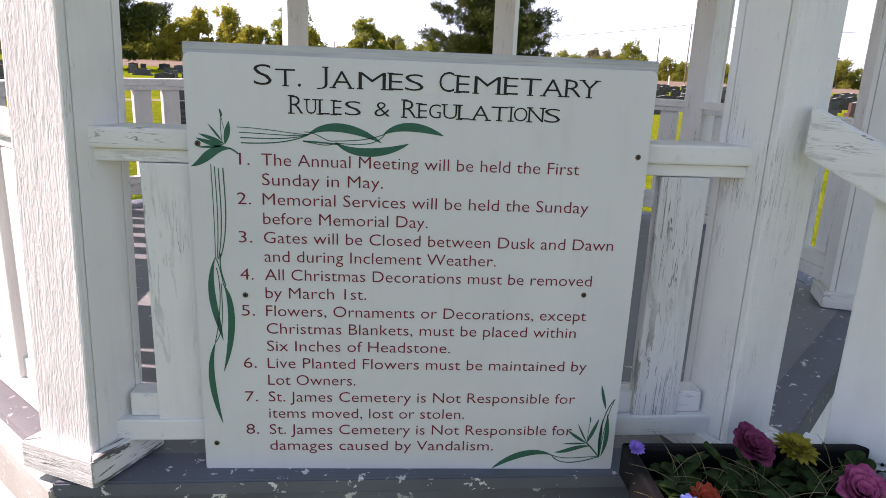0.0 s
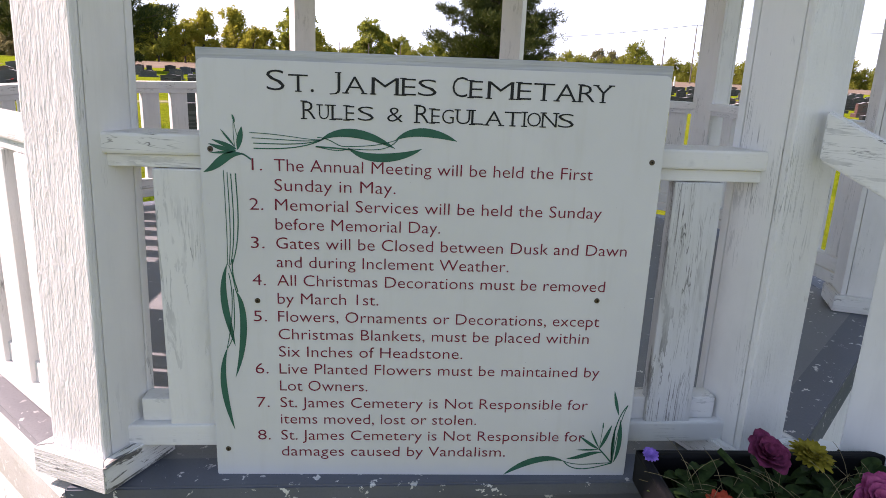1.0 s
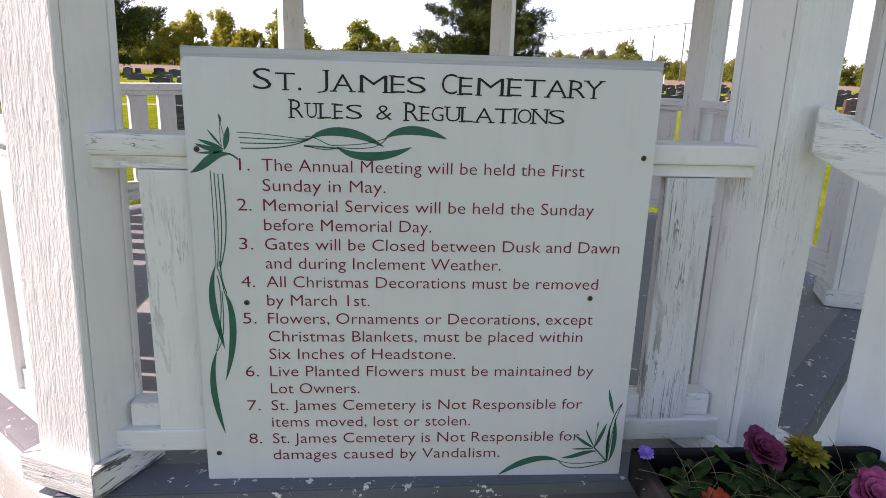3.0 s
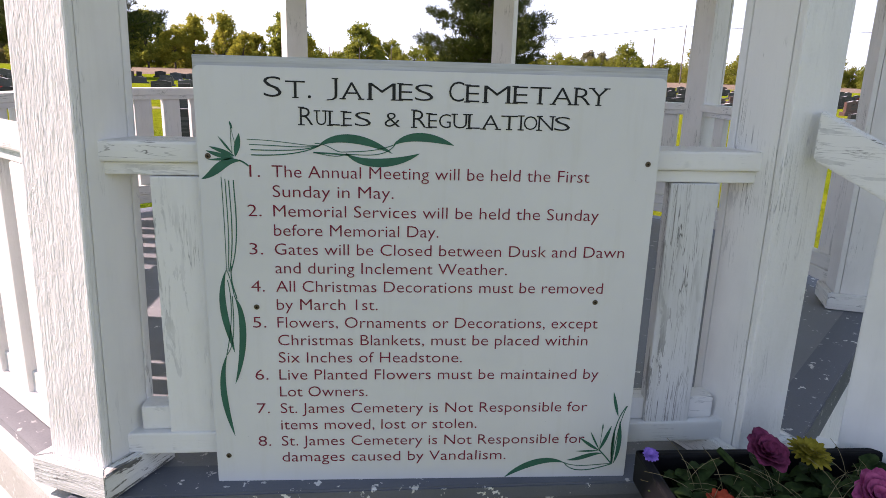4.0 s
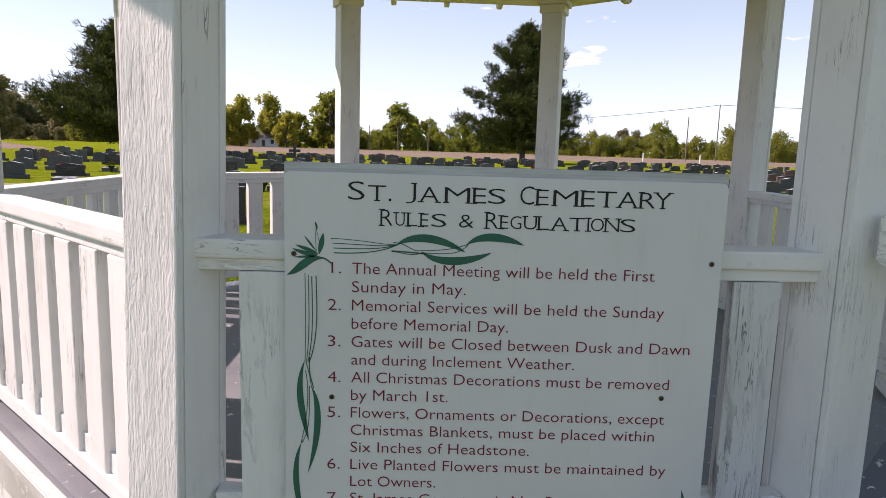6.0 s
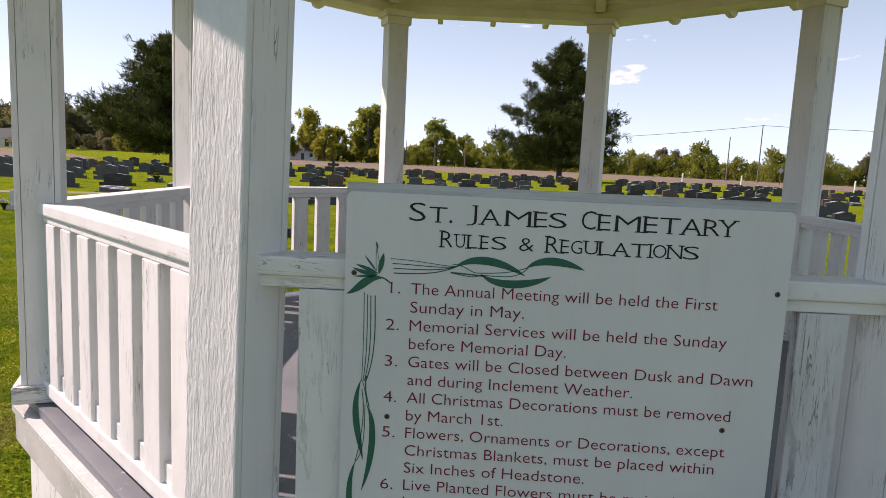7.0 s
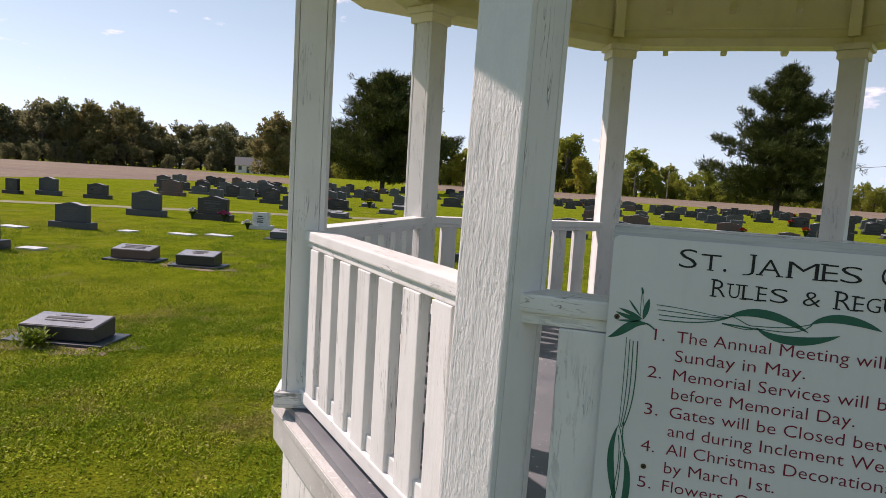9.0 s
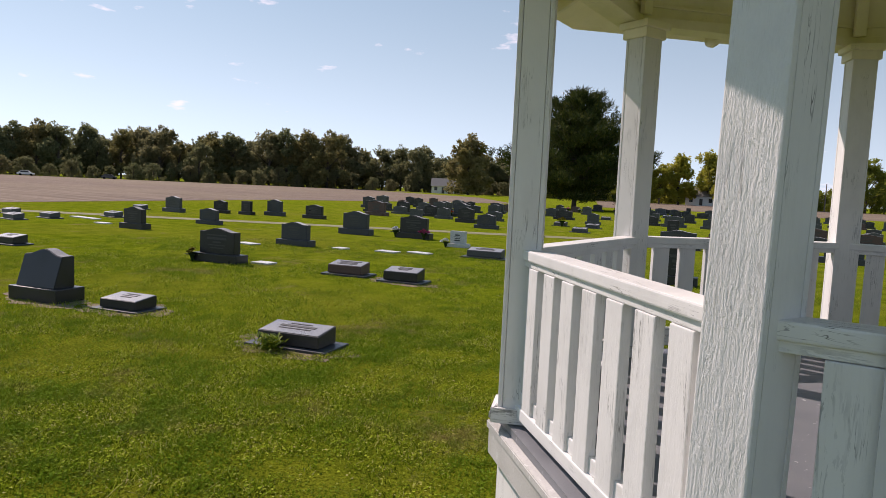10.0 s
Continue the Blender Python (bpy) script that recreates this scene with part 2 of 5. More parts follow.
def field_ground():
    k = Mat("tilled_field_soil", 0.95, 0.0, 0.2).world_co()
    row = k.noise(0.8, (0.10, 2.4, 1), 6, 0.75)
    fine = k.noise(2.5, (1, 1, 1), 6, 0.75)
    big = k.noise(0.03, (0.3, 1, 1), 3, 0.5)
    c = k.ramp(row, (0.36, (0.085, 0.058, 0.040)), (0.50, (0.19, 0.137, 0.100)), (0.66, (0.32, 0.25, 0.185)))
    c = k.mix(k.ramp(fine, (0.4, 0.5), (0.6, 0.0)), c, (0.15, 0.10, 0.075))
    c = k.mix(k.ramp(big, (0.4, 0.0), (0.7, 0.35)), c, (0.29, 0.24, 0.14))
    return k.colour(c).bump((fine, 0.8, 0.1)).m


def leaves(name, cols, rough=0.7, trans=0.25):
    k = Mat(name, rough, 0.0, 0.25)
    isl = k.n.new("ShaderNodeNewGeometry").outputs["Random Per Island"]
    base = k.ramp(isl, (0.0, cols[0]), (0.5, cols[1]), (1.0, cols[2]))
    k.colour(k.mix(k.ramp(k.info, (0.0, 0.0), (1.0, 0.75)), base, cols[3]))
    if trans:
        tr = k.n.new("ShaderNodeBsdfTranslucent")
        k.l.new(k.b.inputs["Base Color"].links[0].from_socket, tr.inputs["Color"])
        mx = k.n.new("ShaderNodeMixShader")
        mx.inputs[0].default_value = trans
        k.l.new(k.b.outputs[0], mx.inputs[1])
        k.l.new(tr.outputs[0], mx.inputs[2])
        k.l.new(mx.outputs[0], k.n["Material Output"].inputs["Surface"])
    return k.m


M_GRASS, M_FIELD = grass_ground(), field_ground()


def blade_mat():
    k = Mat("grass_blades", 0.85, 0.0, 0.04).world_co()
    isl = k.n["Geometry"].outputs["Random Per Island"]
    c = k.ramp(isl, (0.0, (0.030, 0.060, 0.002)), (0.5, (0.225, 0.315, 0.009)), (0.82, (0.45, 0.51, 0.04)), (1.0, (0.50, 0.44, 0.16)))
    c = k.mix(k.ramp(k.noise(0.8, (1, 1, 1), 6, 0.75), (0.52, 0.0), (0.66, 0.75)), c, (0.30, 0.225, 0.085))
    c = k.mix(k.ramp(k.noise(1.9, (1, 1, 1), 4, 0.6), (0.44, 0.0), (0.58, 0.8)), c, (0.115, 0.205, 0.008))
    k.colour(c)
    tr = k.n.new("ShaderNodeBsdfTranslucent")
    k.l.new(c, tr.inputs["Color"])
    mx = k.n.new("ShaderNodeMixShader")
    mx.inputs[0].default_value = 0.35
    k.l.new(k.b.outputs[0], mx.inputs[1])
    k.l.new(tr.outputs[0], mx.inputs[2])
    k.l.new(mx.outputs[0], k.n["Material Output"].inputs["Surface"])
    return k.m


M_BLADE = blade_mat()
M_WEED = leaves("weed_leaves", [(0.06, 0.115, 0.006), (0.17, 0.235, 0.010), (0.34, 0.36, 0.05), (0.17, 0.23, 0.010)], 0.6, 0.35)
M_PINE = leaves("pine_needles", [(0.020, 0.036, 0.007), (0.045, 0.066, 0.012), (0.115, 0.118, 0.020), (0.045, 0.060, 0.012)], 0.75, 0.15)
M_OAK = leaves("autumn_green_leaves", [(0.12, 0.155, 0.025), (0.22, 0.26, 0.035), (0.40, 0.41, 0.06), (0.31, 0.305, 0.05)], 0.7, 0.6)
M_GOLD = leaves("yellowing_leaves", [(0.18, 0.20, 0.03), (0.34, 0.33, 0.04), (0.55, 0.48, 0.06), (0.38, 0.36, 0.05)], 0.7, 0.6)
# far woods: leaf colour raised to stand in for distance haze
M_WOODS = leaves("dark_wood_leaves", [(0.10, 0.12, 0.055), (0.17, 0.19, 0.085), (0.25, 0.25, 0.115), (0.25, 0.215, 0.105)], 0.7, 0.55)
M_DULL = leaves("dull_olive_leaves", [(0.11, 0.12, 0.04), (0.19, 0.19, 0.06), (0.28, 0.26, 0.09), (0.24, 0.19, 0.08)], 0.7, 0.5)
M_BARK = plain("tree_bark", (0.075, 0.058, 0.045), 0.9, 0, 0.4, 8)
M_POLE = plain("utility_pole_wood", (0.15, 0.125, 0.10), 0.85)
M_CABLE = plain("black_cable", (0.05, 0.05, 0.05), 0.6)
M_SIDING = plain("white_house_siding", (0.72, 0.72, 0.70), 0.6)
M_ROOF = plain("grey_shingle", (0.16, 0.155, 0.15), 0.85, 0, 0.3, 12)
M_GLASS = plain("dark_window_glass", (0.02, 0.025, 0.03), 0.1)

# ---- mesh helpers ----


def add_box(bm, x0, x1, y0, y1, z0, z1, m=None, bevel=0.0):
    """A box between two corners, moved by m, with its edges rounded."""
    c = bmesh.ops.create_cube(bm, size=1.0, matrix=Matrix.Translation(((x0 + x1) / 2, (y0 + y1) / 2, (z0 + z1) / 2)) @ Matrix.Diagonal((x1 - x0, y1 - y0, z1 - z0, 1)))
    vs = c["verts"]
    if bevel:
        es = list({e for v in vs for e in v.link_edges})
        r = bmesh.ops.bevel(bm, geom=es, offset=bevel, segments=2, affect="EDGES", profile=0.6)
        vs = list({v for f in r["faces"] for v in f.verts} | {v for v in vs if v.is_valid})
    if m is not None:
        bmesh.ops.transform(bm, matrix=m, verts=vs)
    return bm


def box(x0, x1, y0, y1, z0, z1, m=None, bevel=0.004):
    return add_box(bmesh.new(), x0, x1, y0, y1, z0, z1, m, bevel)


def prism(pts, z0, z1, bevel=0.0):
    """A flat outline lifted from z0 to z1."""
    bm = bmesh.new()
    lo = [bm.verts.new((x, y, z0)) for x, y in pts]
    hi = [bm.verts.new((x, y, z1)) for x, y in pts]
    bm.faces.new(lo[::-1])
    bm.faces.new(hi)
    n = len(pts)
    for i in range(n):
        bm.faces.new((lo[i], lo[(i + 1) % n], hi[(i + 1) % n], hi[i]))
    bmesh.ops.recalc_face_normals(bm, faces=bm.faces)
    if bevel:
        bmesh.ops.bevel(bm, geom=[e for e in bm.edges], offset=bevel, segments=2, affect="EDGES")
    return bm


UP = pose(0, 0, 0, 90)


def upright(pts, y0, y1, bevel=0.0):
    """An outline in x and z, from the depth y0 to y1 (y0 nearer)."""
    bm = prism(pts, -y1, -y0, bevel)
    bmesh.ops.transform(bm, matrix=UP, verts=bm.verts)
    return bm


def to_mesh(name, bm, mat, smooth=False):
    me = bpy.data.meshes.new(name)
    bm.to_mesh(me)
    bm.free()
    me.materials.append(mat)
    if smooth:
        me.shade_smooth()
    return me


def part(name, bm, mat, parent, label="", at=None, smooth=False):
    me = bm if isinstance(bm, bpy.types.Mesh) else to_mesh(name, bm, mat, smooth)
    ob = new(name, me)
    ob.parent = parent
    if at is not None:
        ob.matrix_basis = at
    return tagged(ob, label)


def thing(name, label, category, m=None, group="", kind=""):
    ob = new(name)
    ob.empty_display_size = 0.1
    if m is not None:
        ob.matrix_basis = m
    return tagged(ob, label, category, group, kind)


def solid(name, bm, mat, label, category, kind="", m=None, smooth=False):
    ob = new(name, to_mesh(name, bm, mat, smooth))
    if m is not None:
        ob.matrix_basis = m
    return tagged(ob, label, category, "", kind)


def turn(deg):
    return pose(0, 0, 0, 0, 0, deg)


def mesh_from(name, verts, faces, mat):
    me = bpy.data.meshes.new(name)
    me.from_pydata(verts.tolist() if hasattr(verts, "tolist") else verts, [], faces.tolist() if hasattr(faces, "tolist") else faces)
    me.materials.append(mat)
    return me


# ---- ground ----
def ring_outline(r, n=64):
    return [(r * math.cos(2 * math.pi * i / n), r * math.sin(2 * math.pi * i / n)) for i in range(n)]


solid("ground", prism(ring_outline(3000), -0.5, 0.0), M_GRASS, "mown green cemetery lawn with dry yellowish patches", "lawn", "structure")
edge = [(-37, -160), (-36.5, -20), (-36.6, 13), (-42, 27), (-46, 38), (-47, 62), (-45, 80), (-30, 97), (0, 101), (60, 102), (150, 98)]
outer = [(210, 215), (60, 232), (-90, 225), (-165, 185), (-215, 90), (-235, 0), (-200, -160)]
solid("field", prism(edge + outer, -0.2, 0.012), M_FIELD, "bare brown tilled field beyond the graves", "field", "structure")

verge = [(math.cos(radians(a)) * r, math.sin(radians(a)) * r) for a, r in ((112.5, 92), (119.5, 88), (122.5, 150), (131, 221), (122, 231), (112.5, 231))]
solid("verge", prism(verge, -0.1, 0.02), M_GRASS, "yellowish grass reaching from the graves to the woods", "grass verge", "structure")

# ---- gazebo ----
CX, CY, A0 = -0.022, 1.879, 1.88
DECK_Z, RAIL_Z, BEAM_Z = 0.635, 1.376, 2.655
gazebo = thing("gazebo", "white painted wooden octagonal gazebo, paint cracked and peeling", "gazebo", pose(CX, CY, 0, 0, 0, 1.6))


def octagon(a):
    r = a / math.cos(math.pi / 8)
    return [(r * math.cos(math.pi / 8 + i * math.pi / 4), r * math.sin(math.pi / 8 + i * math.pi / 4)) for i in range(8)]


part("deck", prism(octagon(1.88), DECK_Z - 0.034, DECK_Z - 0.0015), M_DECK, gazebo, "slate grey painted deck, paint chipped")


def ledge_piece():
    """One mitred length of the deck's edge."""
    t = math.tan(math.pi / 8)
    return prism([(-1.915 * t, -1.915), (1.915 * t, -1.915), (1.801 * t, -1.801), (-1.801 * t, -1.801)], DECK_Z - 0.035, DECK_Z, 0.004)


# the second side has sunk towards its far corner
SAG = Matrix(((1, 0, 0, 0), (0, 1, 0, 0), (0.026, 0, 1, -0.020), (0, 0, 0, 1)))
LEVEL = Matrix.Identity(4)


# sides 1 and 2 face the sun and take the lightened copy
for name, mat in (("slate", M_EDGE), ("faded", M_FADED_LIT)):
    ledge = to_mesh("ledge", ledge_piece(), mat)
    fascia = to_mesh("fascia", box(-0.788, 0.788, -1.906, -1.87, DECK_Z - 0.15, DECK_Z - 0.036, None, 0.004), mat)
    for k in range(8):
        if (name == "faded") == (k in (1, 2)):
            part("ledge", ledge, None, gazebo, "faded grey deck edge with chipped paint, lightened as if sunlit" if k in (1, 2) else "slate grey deck edge with white chips", turn(-45 * k) @ (SAG if k == 1 else LEVEL))
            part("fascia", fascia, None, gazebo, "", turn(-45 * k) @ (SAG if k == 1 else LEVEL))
skirt = to_mesh("skirt", box(-0.768, 0.768, -1.869, -1.845, 0.0, DECK_Z - 0.151, None, 0.003), M_SKIRT)
for k in range(8):
    part("skirt", skirt, None, gazebo, "", turn(-45 * k))

# posts: boxed out of four boards, square to the middle of the gazebo
PR, PW = 1.945, 0.0735
post_core = to_mesh("post", box(-PW + 0.012, PW - 0.012, -PR - PW + 0.012, -PR + PW - 0.012, DECK_Z, BEAM_Z), M_SIDE)
board_out = to_mesh("outer_board", box(-PW, PW, -PR - PW, -PR - PW + 0.02, DECK_Z + 0.004, BEAM_Z, None, 0.005), M_POST)
board_in = to_mesh("inner_board", box(-PW, PW, -PR + PW - 0.02, -PR + PW, DECK_Z + 0.004, BEAM_Z, None, 0.004), M_SIDE)
board_l = to_mesh("side_board", box(-PW + 0.001, -PW + 0.02, -PR - PW + 0.0215, -PR + PW - 0.0215, DECK_Z + 0.004, BEAM_Z, None, 0.002), M_SIDE)
board_r = to_mesh("side_board", box(PW - 0.02, PW - 0.001, -PR - PW + 0.0215, -PR + PW - 0.0215, DECK_Z + 0.004, BEAM_Z, None, 0.002), M_SIDE)


def mitred(half, inner, z0, z1):
    """One mitred piece of trim along the outside of a square of that half width."""
    bm = bmesh.new()
    o = inner
    vs = [bm.verts.new(v) for z in (z0, z1) for v in ((-half, -half, z), (half, -half, z), (o, -o, z), (-o, -o, z))]
    for f in ((3, 2, 1, 0), (4, 5, 6, 7), (0, 1, 5, 4), (1, 2, 6, 5), (2, 3, 7, 6), (3, 0, 4, 7)):
        bm.faces.new([vs[i] for i in f])
    bmesh.ops.bevel(bm, geom=list(bm.edges), offset=0.003, segments=2, affect="EDGES")
    return bm


trim = to_mesh("base_trim", mitred(PW + 0.027, PW + 0.0005, DECK_Z + 0.002, DECK_Z + 0.066), M_TRIM)
cap1 = to_mesh("capital", mitred(PW + 0.016, PW + 0.0005, BEAM_Z - 0.10, BEAM_Z - 0.045), M_BEAM)
cap2 = to_mesh("capital", mitred(PW + 0.034, PW + 0.0005, BEAM_Z - 0.044, BEAM_Z - 0.004), M_BEAM)
# where each post stands: x, y, turn and backward lean in degrees; age has moved some off the regular octagon
STANDS = [(-0.703, 0.064, -23.9, -1.5), (-1.777, 1.034, -66.2, 0), (-1.854, 2.550, -110.9, 0), (-0.803, 3.671, -155.9, 0), (0.692, 3.694, -200.9, 0),
          (1.753, 2.674, -245.9, 0), (1.795, 1.186, -290.9, 0), (0.758, 0.098, -336.3, 0)]
into = gazebo.matrix_basis.inverted()
for x, y, twist, lean in STANDS:
    stand = into @ pose(x, y, 1.4, 0, 0, twist) @ pose(0, 0, 0, lean) @ Matrix.Translation((0, PR, -1.4))
    post = part("post", post_core, None, gazebo, "boxed white post, paint cracked along the grain", stand)
    for bd in (board_out, board_in, board_l, board_r):
        part(bd.name.split(".")[0], bd, None, post)
    for q in range(4):
        spot = pose(0, -PR, 0, 0, 0, 90 * q)
        part("base_trim", trim, None, post, "peeling mitred base trim" if q == 0 else "", spot)
        part("capital", cap1, None, post, "", spot)
        part("capital", cap2, None, post, "", spot)

# railings on seven sides; the eighth is the way in
HL, FY = 0.692, -A0 + 0.031
rail_cap = to_mesh("railing", box(-HL, HL, FY, FY + 0.10, RAIL_Z - 0.042, RAIL_Z, None, 0.006), M_RAIL)
sub_rail = to_mesh("sub_rail", box(-HL + 0.012, HL - 0.012, FY + 0.010, FY + 0.085, RAIL_Z - 0.068, RAIL_Z - 0.0425, None, 0.003), M_RAIL)
baluster = to_mesh("baluster", box(-0.054, 0.054, 0, 0.034, -0.035, RAIL_Z - 0.0685 - 0.747, None, 0.004), M_BAL)
old_baluster = baluster.copy()
old_baluster.materials[0] = M_OLD
low_rail = to_mesh("bottom_rail", box(-0.684, 0.684, FY + 0.001, FY + 0.085, 0.694, 0.745, None, 0.005), M_RAIL)
low_strip = to_mesh("bottom_strip", box(-0.65, 0.65, FY + 0.018, FY + 0.07, 0.7455, 0.80, None, 0.004), M_RAIL)
for k in range(7):
    rail = part("railing", rail_cap, None, gazebo, "white handrail with worn paint", turn(-45 * k))
    part("sub_rail", sub_rail, None, rail)
    part("bottom_rail", low_rail, None, rail, "", SAG if k == 1 else LEVEL)
    part("bottom_strip", low_strip, None, rail, "", SAG if k == 1 else LEVEL)
    for i in range(7):
        part("baluster", old_baluster if (k, i) == (0, 6) else baluster, None, rail, "board with grey cracked paint" if (k, i) == (0, 6) else "", pose((i - 3) * (0.178 if k == 0 else 0.181) + (0.028 if k == 1 else 0.0), FY + 0.006, 0.746))

# beam, frieze and roof
for k in range(8):
    M = turn(-45 * k)
    if k == 0:
        meshes = [("beam", to_mesh("beam", box(-0.80, 0.80, -1.99, -1.84, BEAM_Z, BEAM_Z + 0.06, None, 0.004), M_BEAM)),
                  ("frieze", to_mesh("frieze", box(-0.79, 0.79, -1.965, -1.87, BEAM_Z + 0.061, BEAM_Z + 0.34, None, 0.003), M_BEAM)),
                  ("frieze_trim", to_mesh("frieze_trim", box(-0.78, 0.78, -1.975, -1.855, BEAM_Z + 0.12, BEAM_Z + 0.135, None, 0.003), M_BEAM))]
        batten = to_mesh("batten", box(-0.035, 0.035, -1.99, -1.955, BEAM_Z + 0.062, BEAM_Z + 0.34, None, 0.004), M_BEAM)
    for nm, me in meshes:
        part(nm, me, None, gazebo, "", M)
    part("batten", batten, None, gazebo, "", turn(-22.5 - 45 * k))

EAVE_A, EAVE_Z, APEX_Z = 2.40, 2.755, 4.0


def roof_slab(a, z0, z1, thick):
    bm = bmesh.new()
    ring = [bm.verts.new((x, y, z0)) for x, y in octagon(a)]
    ring2 = [bm.verts.new((x, y, z0 - thick)) for x, y in octagon(a)]
    top, low = bm.verts.new((0, 0, z1)), bm.verts.new((0, 0, z1 - thick))
    for i in range(8):
        j = (i + 1) % 8
        bm.faces.new((ring[i], ring[j], top))
        bm.faces.new((ring2[j], ring2[i], low))
        bm.faces.new((ring2[i], ring2[j], ring[j], ring[i]))
    return bm


part("roof", roof_slab(EAVE_A, EAVE_Z + 0.03, APEX_Z, 0.03), M_ROOF, gazebo, "grey shingled octagonal roof")
part("ceiling", roof_slab(EAVE_A - 0.01, EAVE_Z - 0.004, APEX_Z - 0.034, 0.02), M_BEAM, gazebo, "cream painted roof boards")
slope = math.atan2(APEX_Z - EAVE_Z, EAVE_A)


def rafter_tail(length):
    """A rafter's tail with a notched end, pointing outwards along -y from the beam."""
    pts = [(0, 0), (-length, 0), (-length, -0.05), (-length + 0.025, -0.085), (-length + 0.08, -0.105), (0, -0.105)]
    bm = prism(pts, -0.02, 0.02, 0.003)
    bmesh.ops.transform(bm, matrix=Matrix(((0, 0, 1, 0), (1, 0, 0, 0), (0, 1, 0, 0), (0, 0, 0, 1))), verts=bm.verts)
    return bm


tail = to_mesh("rafter", rafter_tail(0.55), M_BEAM)
drop = math.tan(slope)
for k in range(8):
    for u in (-0.42, 0.0, 0.42):
        y = -(EAVE_A - 0.03)
        m = turn(-45 * k) @ Matrix.Translation((u, y + 0.55 * math.cos(slope), EAVE_Z - 0.03 + 0.55 * math.sin(slope) + 0.03 * drop)) @ pose(0, 0, 0, math.degrees(slope))
        part("rafter", tail, None, gazebo, "", m)

# ---- stair rail beside the way in ----
stair = thing("stair_rail", "white painted sloping stair handrail with a wide panel", "handrail", pose(0.797, 0.02, 0, 0, 0, -45))
part("handrail", upright([(0, 1.367), (0, 1.467), (0.9, 1.467 - 0.44), (0.9, 1.367 - 0.44)], -0.018, 0.018, 0.004), M_RAIL, stair)
part("panel", box(0.135, 0.30, 0.021, 0.045, 0.7365, 1.40, None, 0.005), M_SIDE, stair)
part("bottom_rail", box(0.09, 0.84, 0.0, 0.06, 0.69, 0.736, None, 0.005), M_RAIL, stair)
part("newel", box(0.78, 0.87, -0.045, 0.075, 0.0, 1.08, None, 0.006), M_SIDE, stair)

for i in range(15):
    bead = bmesh.new()
    bmesh.ops.create_icosphere(bead, subdivisions=1, radius=0.0042, matrix=Matrix.Translation((0.137 + 0.0112 * i, 0.017, 0.7405 + 0.002 * (i % 2))))
    part("bead", bead, M_SIDE if i % 2 else M_DARK, stair, "", None, True)

# ---- sign ----
sign = thing("sign_board", "square white rules sign with maroon lettering and green leaf ornaments", "sign")
part("backing", box(-0.457, 0.457, 0.004, 0.0165, 0.626, 1.54, None, 0.002), M_BARE, sign, "weathered plywood backing")


def rounded_rect(x0, x1, z0, z1, r, n=5):
    pts = []
    for cx, cz, a in ((x1 - r, z1 - r, 0), (x0 + r, z1 - r, 90), (x0 + r, z0 + r, 180), (x1 - r, z0 + r, 270)):
        pts += [(cx + r * math.cos(radians(a + 90 * i / n)), cz + r * math.sin(radians(a + 90 * i / n))) for i in range(n + 1)]
    return pts


panel = part("face_sheet", upright(rounded_rect(-0.4565, 0.4565, 0.6265, 1.521, 0.014), 0.0, 0.0037, 0.0008), M_SIGN, sign, "white sheet with faint streaks of dirt")


def text_mesh(body, mat, thin=-0.009):
    """The built-in font as a thin mesh in x and z, with its baseline at z = 0."""
    cu = bpy.data.curves.new("lettering", "FONT")
    cu.body, cu.size, cu.extrude, cu.resolution_u, cu.offset = body, 1.0, 0.01, 3, thin
    tmp = new("lettering", cu)
    bpy.context.view_layer.update()
    me = bpy.data.meshes.new_from_object(tmp.evaluated_get(bpy.context.evaluated_depsgraph_get()))
    bpy.data.objects.remove(tmp)
    bpy.data.curves.remove(cu)
    me.materials.clear()
    me.materials.append(mat)
    return me


def extent(me):
    xs = [v.co.x for v in me.vertices]
    ys = [v.co.y for v in me.vertices]
    return min(xs), max(xs), min(ys), max(ys)


probe = text_mesh("H", M_TEXT)
CAP = extent(probe)[3]


def line_of_text(name, body, x0, x1, z, cap, mat):
    """A line of lettering, word by word, stretched between x0 and x1."""
    a, b, lo, hi = extent(text_mesh(body, mat))
    sx, sz = (x1 - x0) / (b - a), cap / CAP
    end = 0
    for word in body.split(" "):
        end = body.index(word, end) + len(word)
        right = extent(text_mesh(body[:end], mat))[1]
        me = text_mesh(word, mat)
        gap = right - extent(me)[1]
        for v in me.vertices:
            v.co = ((v.co.x + gap - a) * sx + x0, -0.0004 - v.co.z * 0.04, v.co.y * sz + z)
        part(name, me, None, sign)


LINES = [("1.", "The Annual Meeting will be held the First", 0.317), ("", "Sunday in May.", -0.078), ("2.", "Memorial Services will be held the Sunday", 0.343),
         ("", "before Memorial Day.", 0.014), ("3.", "Gates will be Closed between Dusk and Dawn", 0.404), ("", "and during Inclement Weather.", 0.159),
         ("4.", "All Christmas Decorations must be removed", 0.366), ("", "by March 1st.", -0.109), ("5.", "Flowers, Ornaments or Decorations, except", 0.362),
         ("", "Christmas Blankets, must be placed within", 0.343), ("", "Six Inches of Headstone.", 0.072), ("6.", "Live Planted Flowers must be maintained by", 0.374),
         ("", "Lot Owners.", -0.130), ("7.", "St. James Cemetery is Not Responsible for", 0.356), ("", "items moved, lost or stolen.", 0.110),
         ("8.", "St. James Cemetery is Not Responsible for", 0.356), ("", "damages caused by Vandalism.", 0.179)]
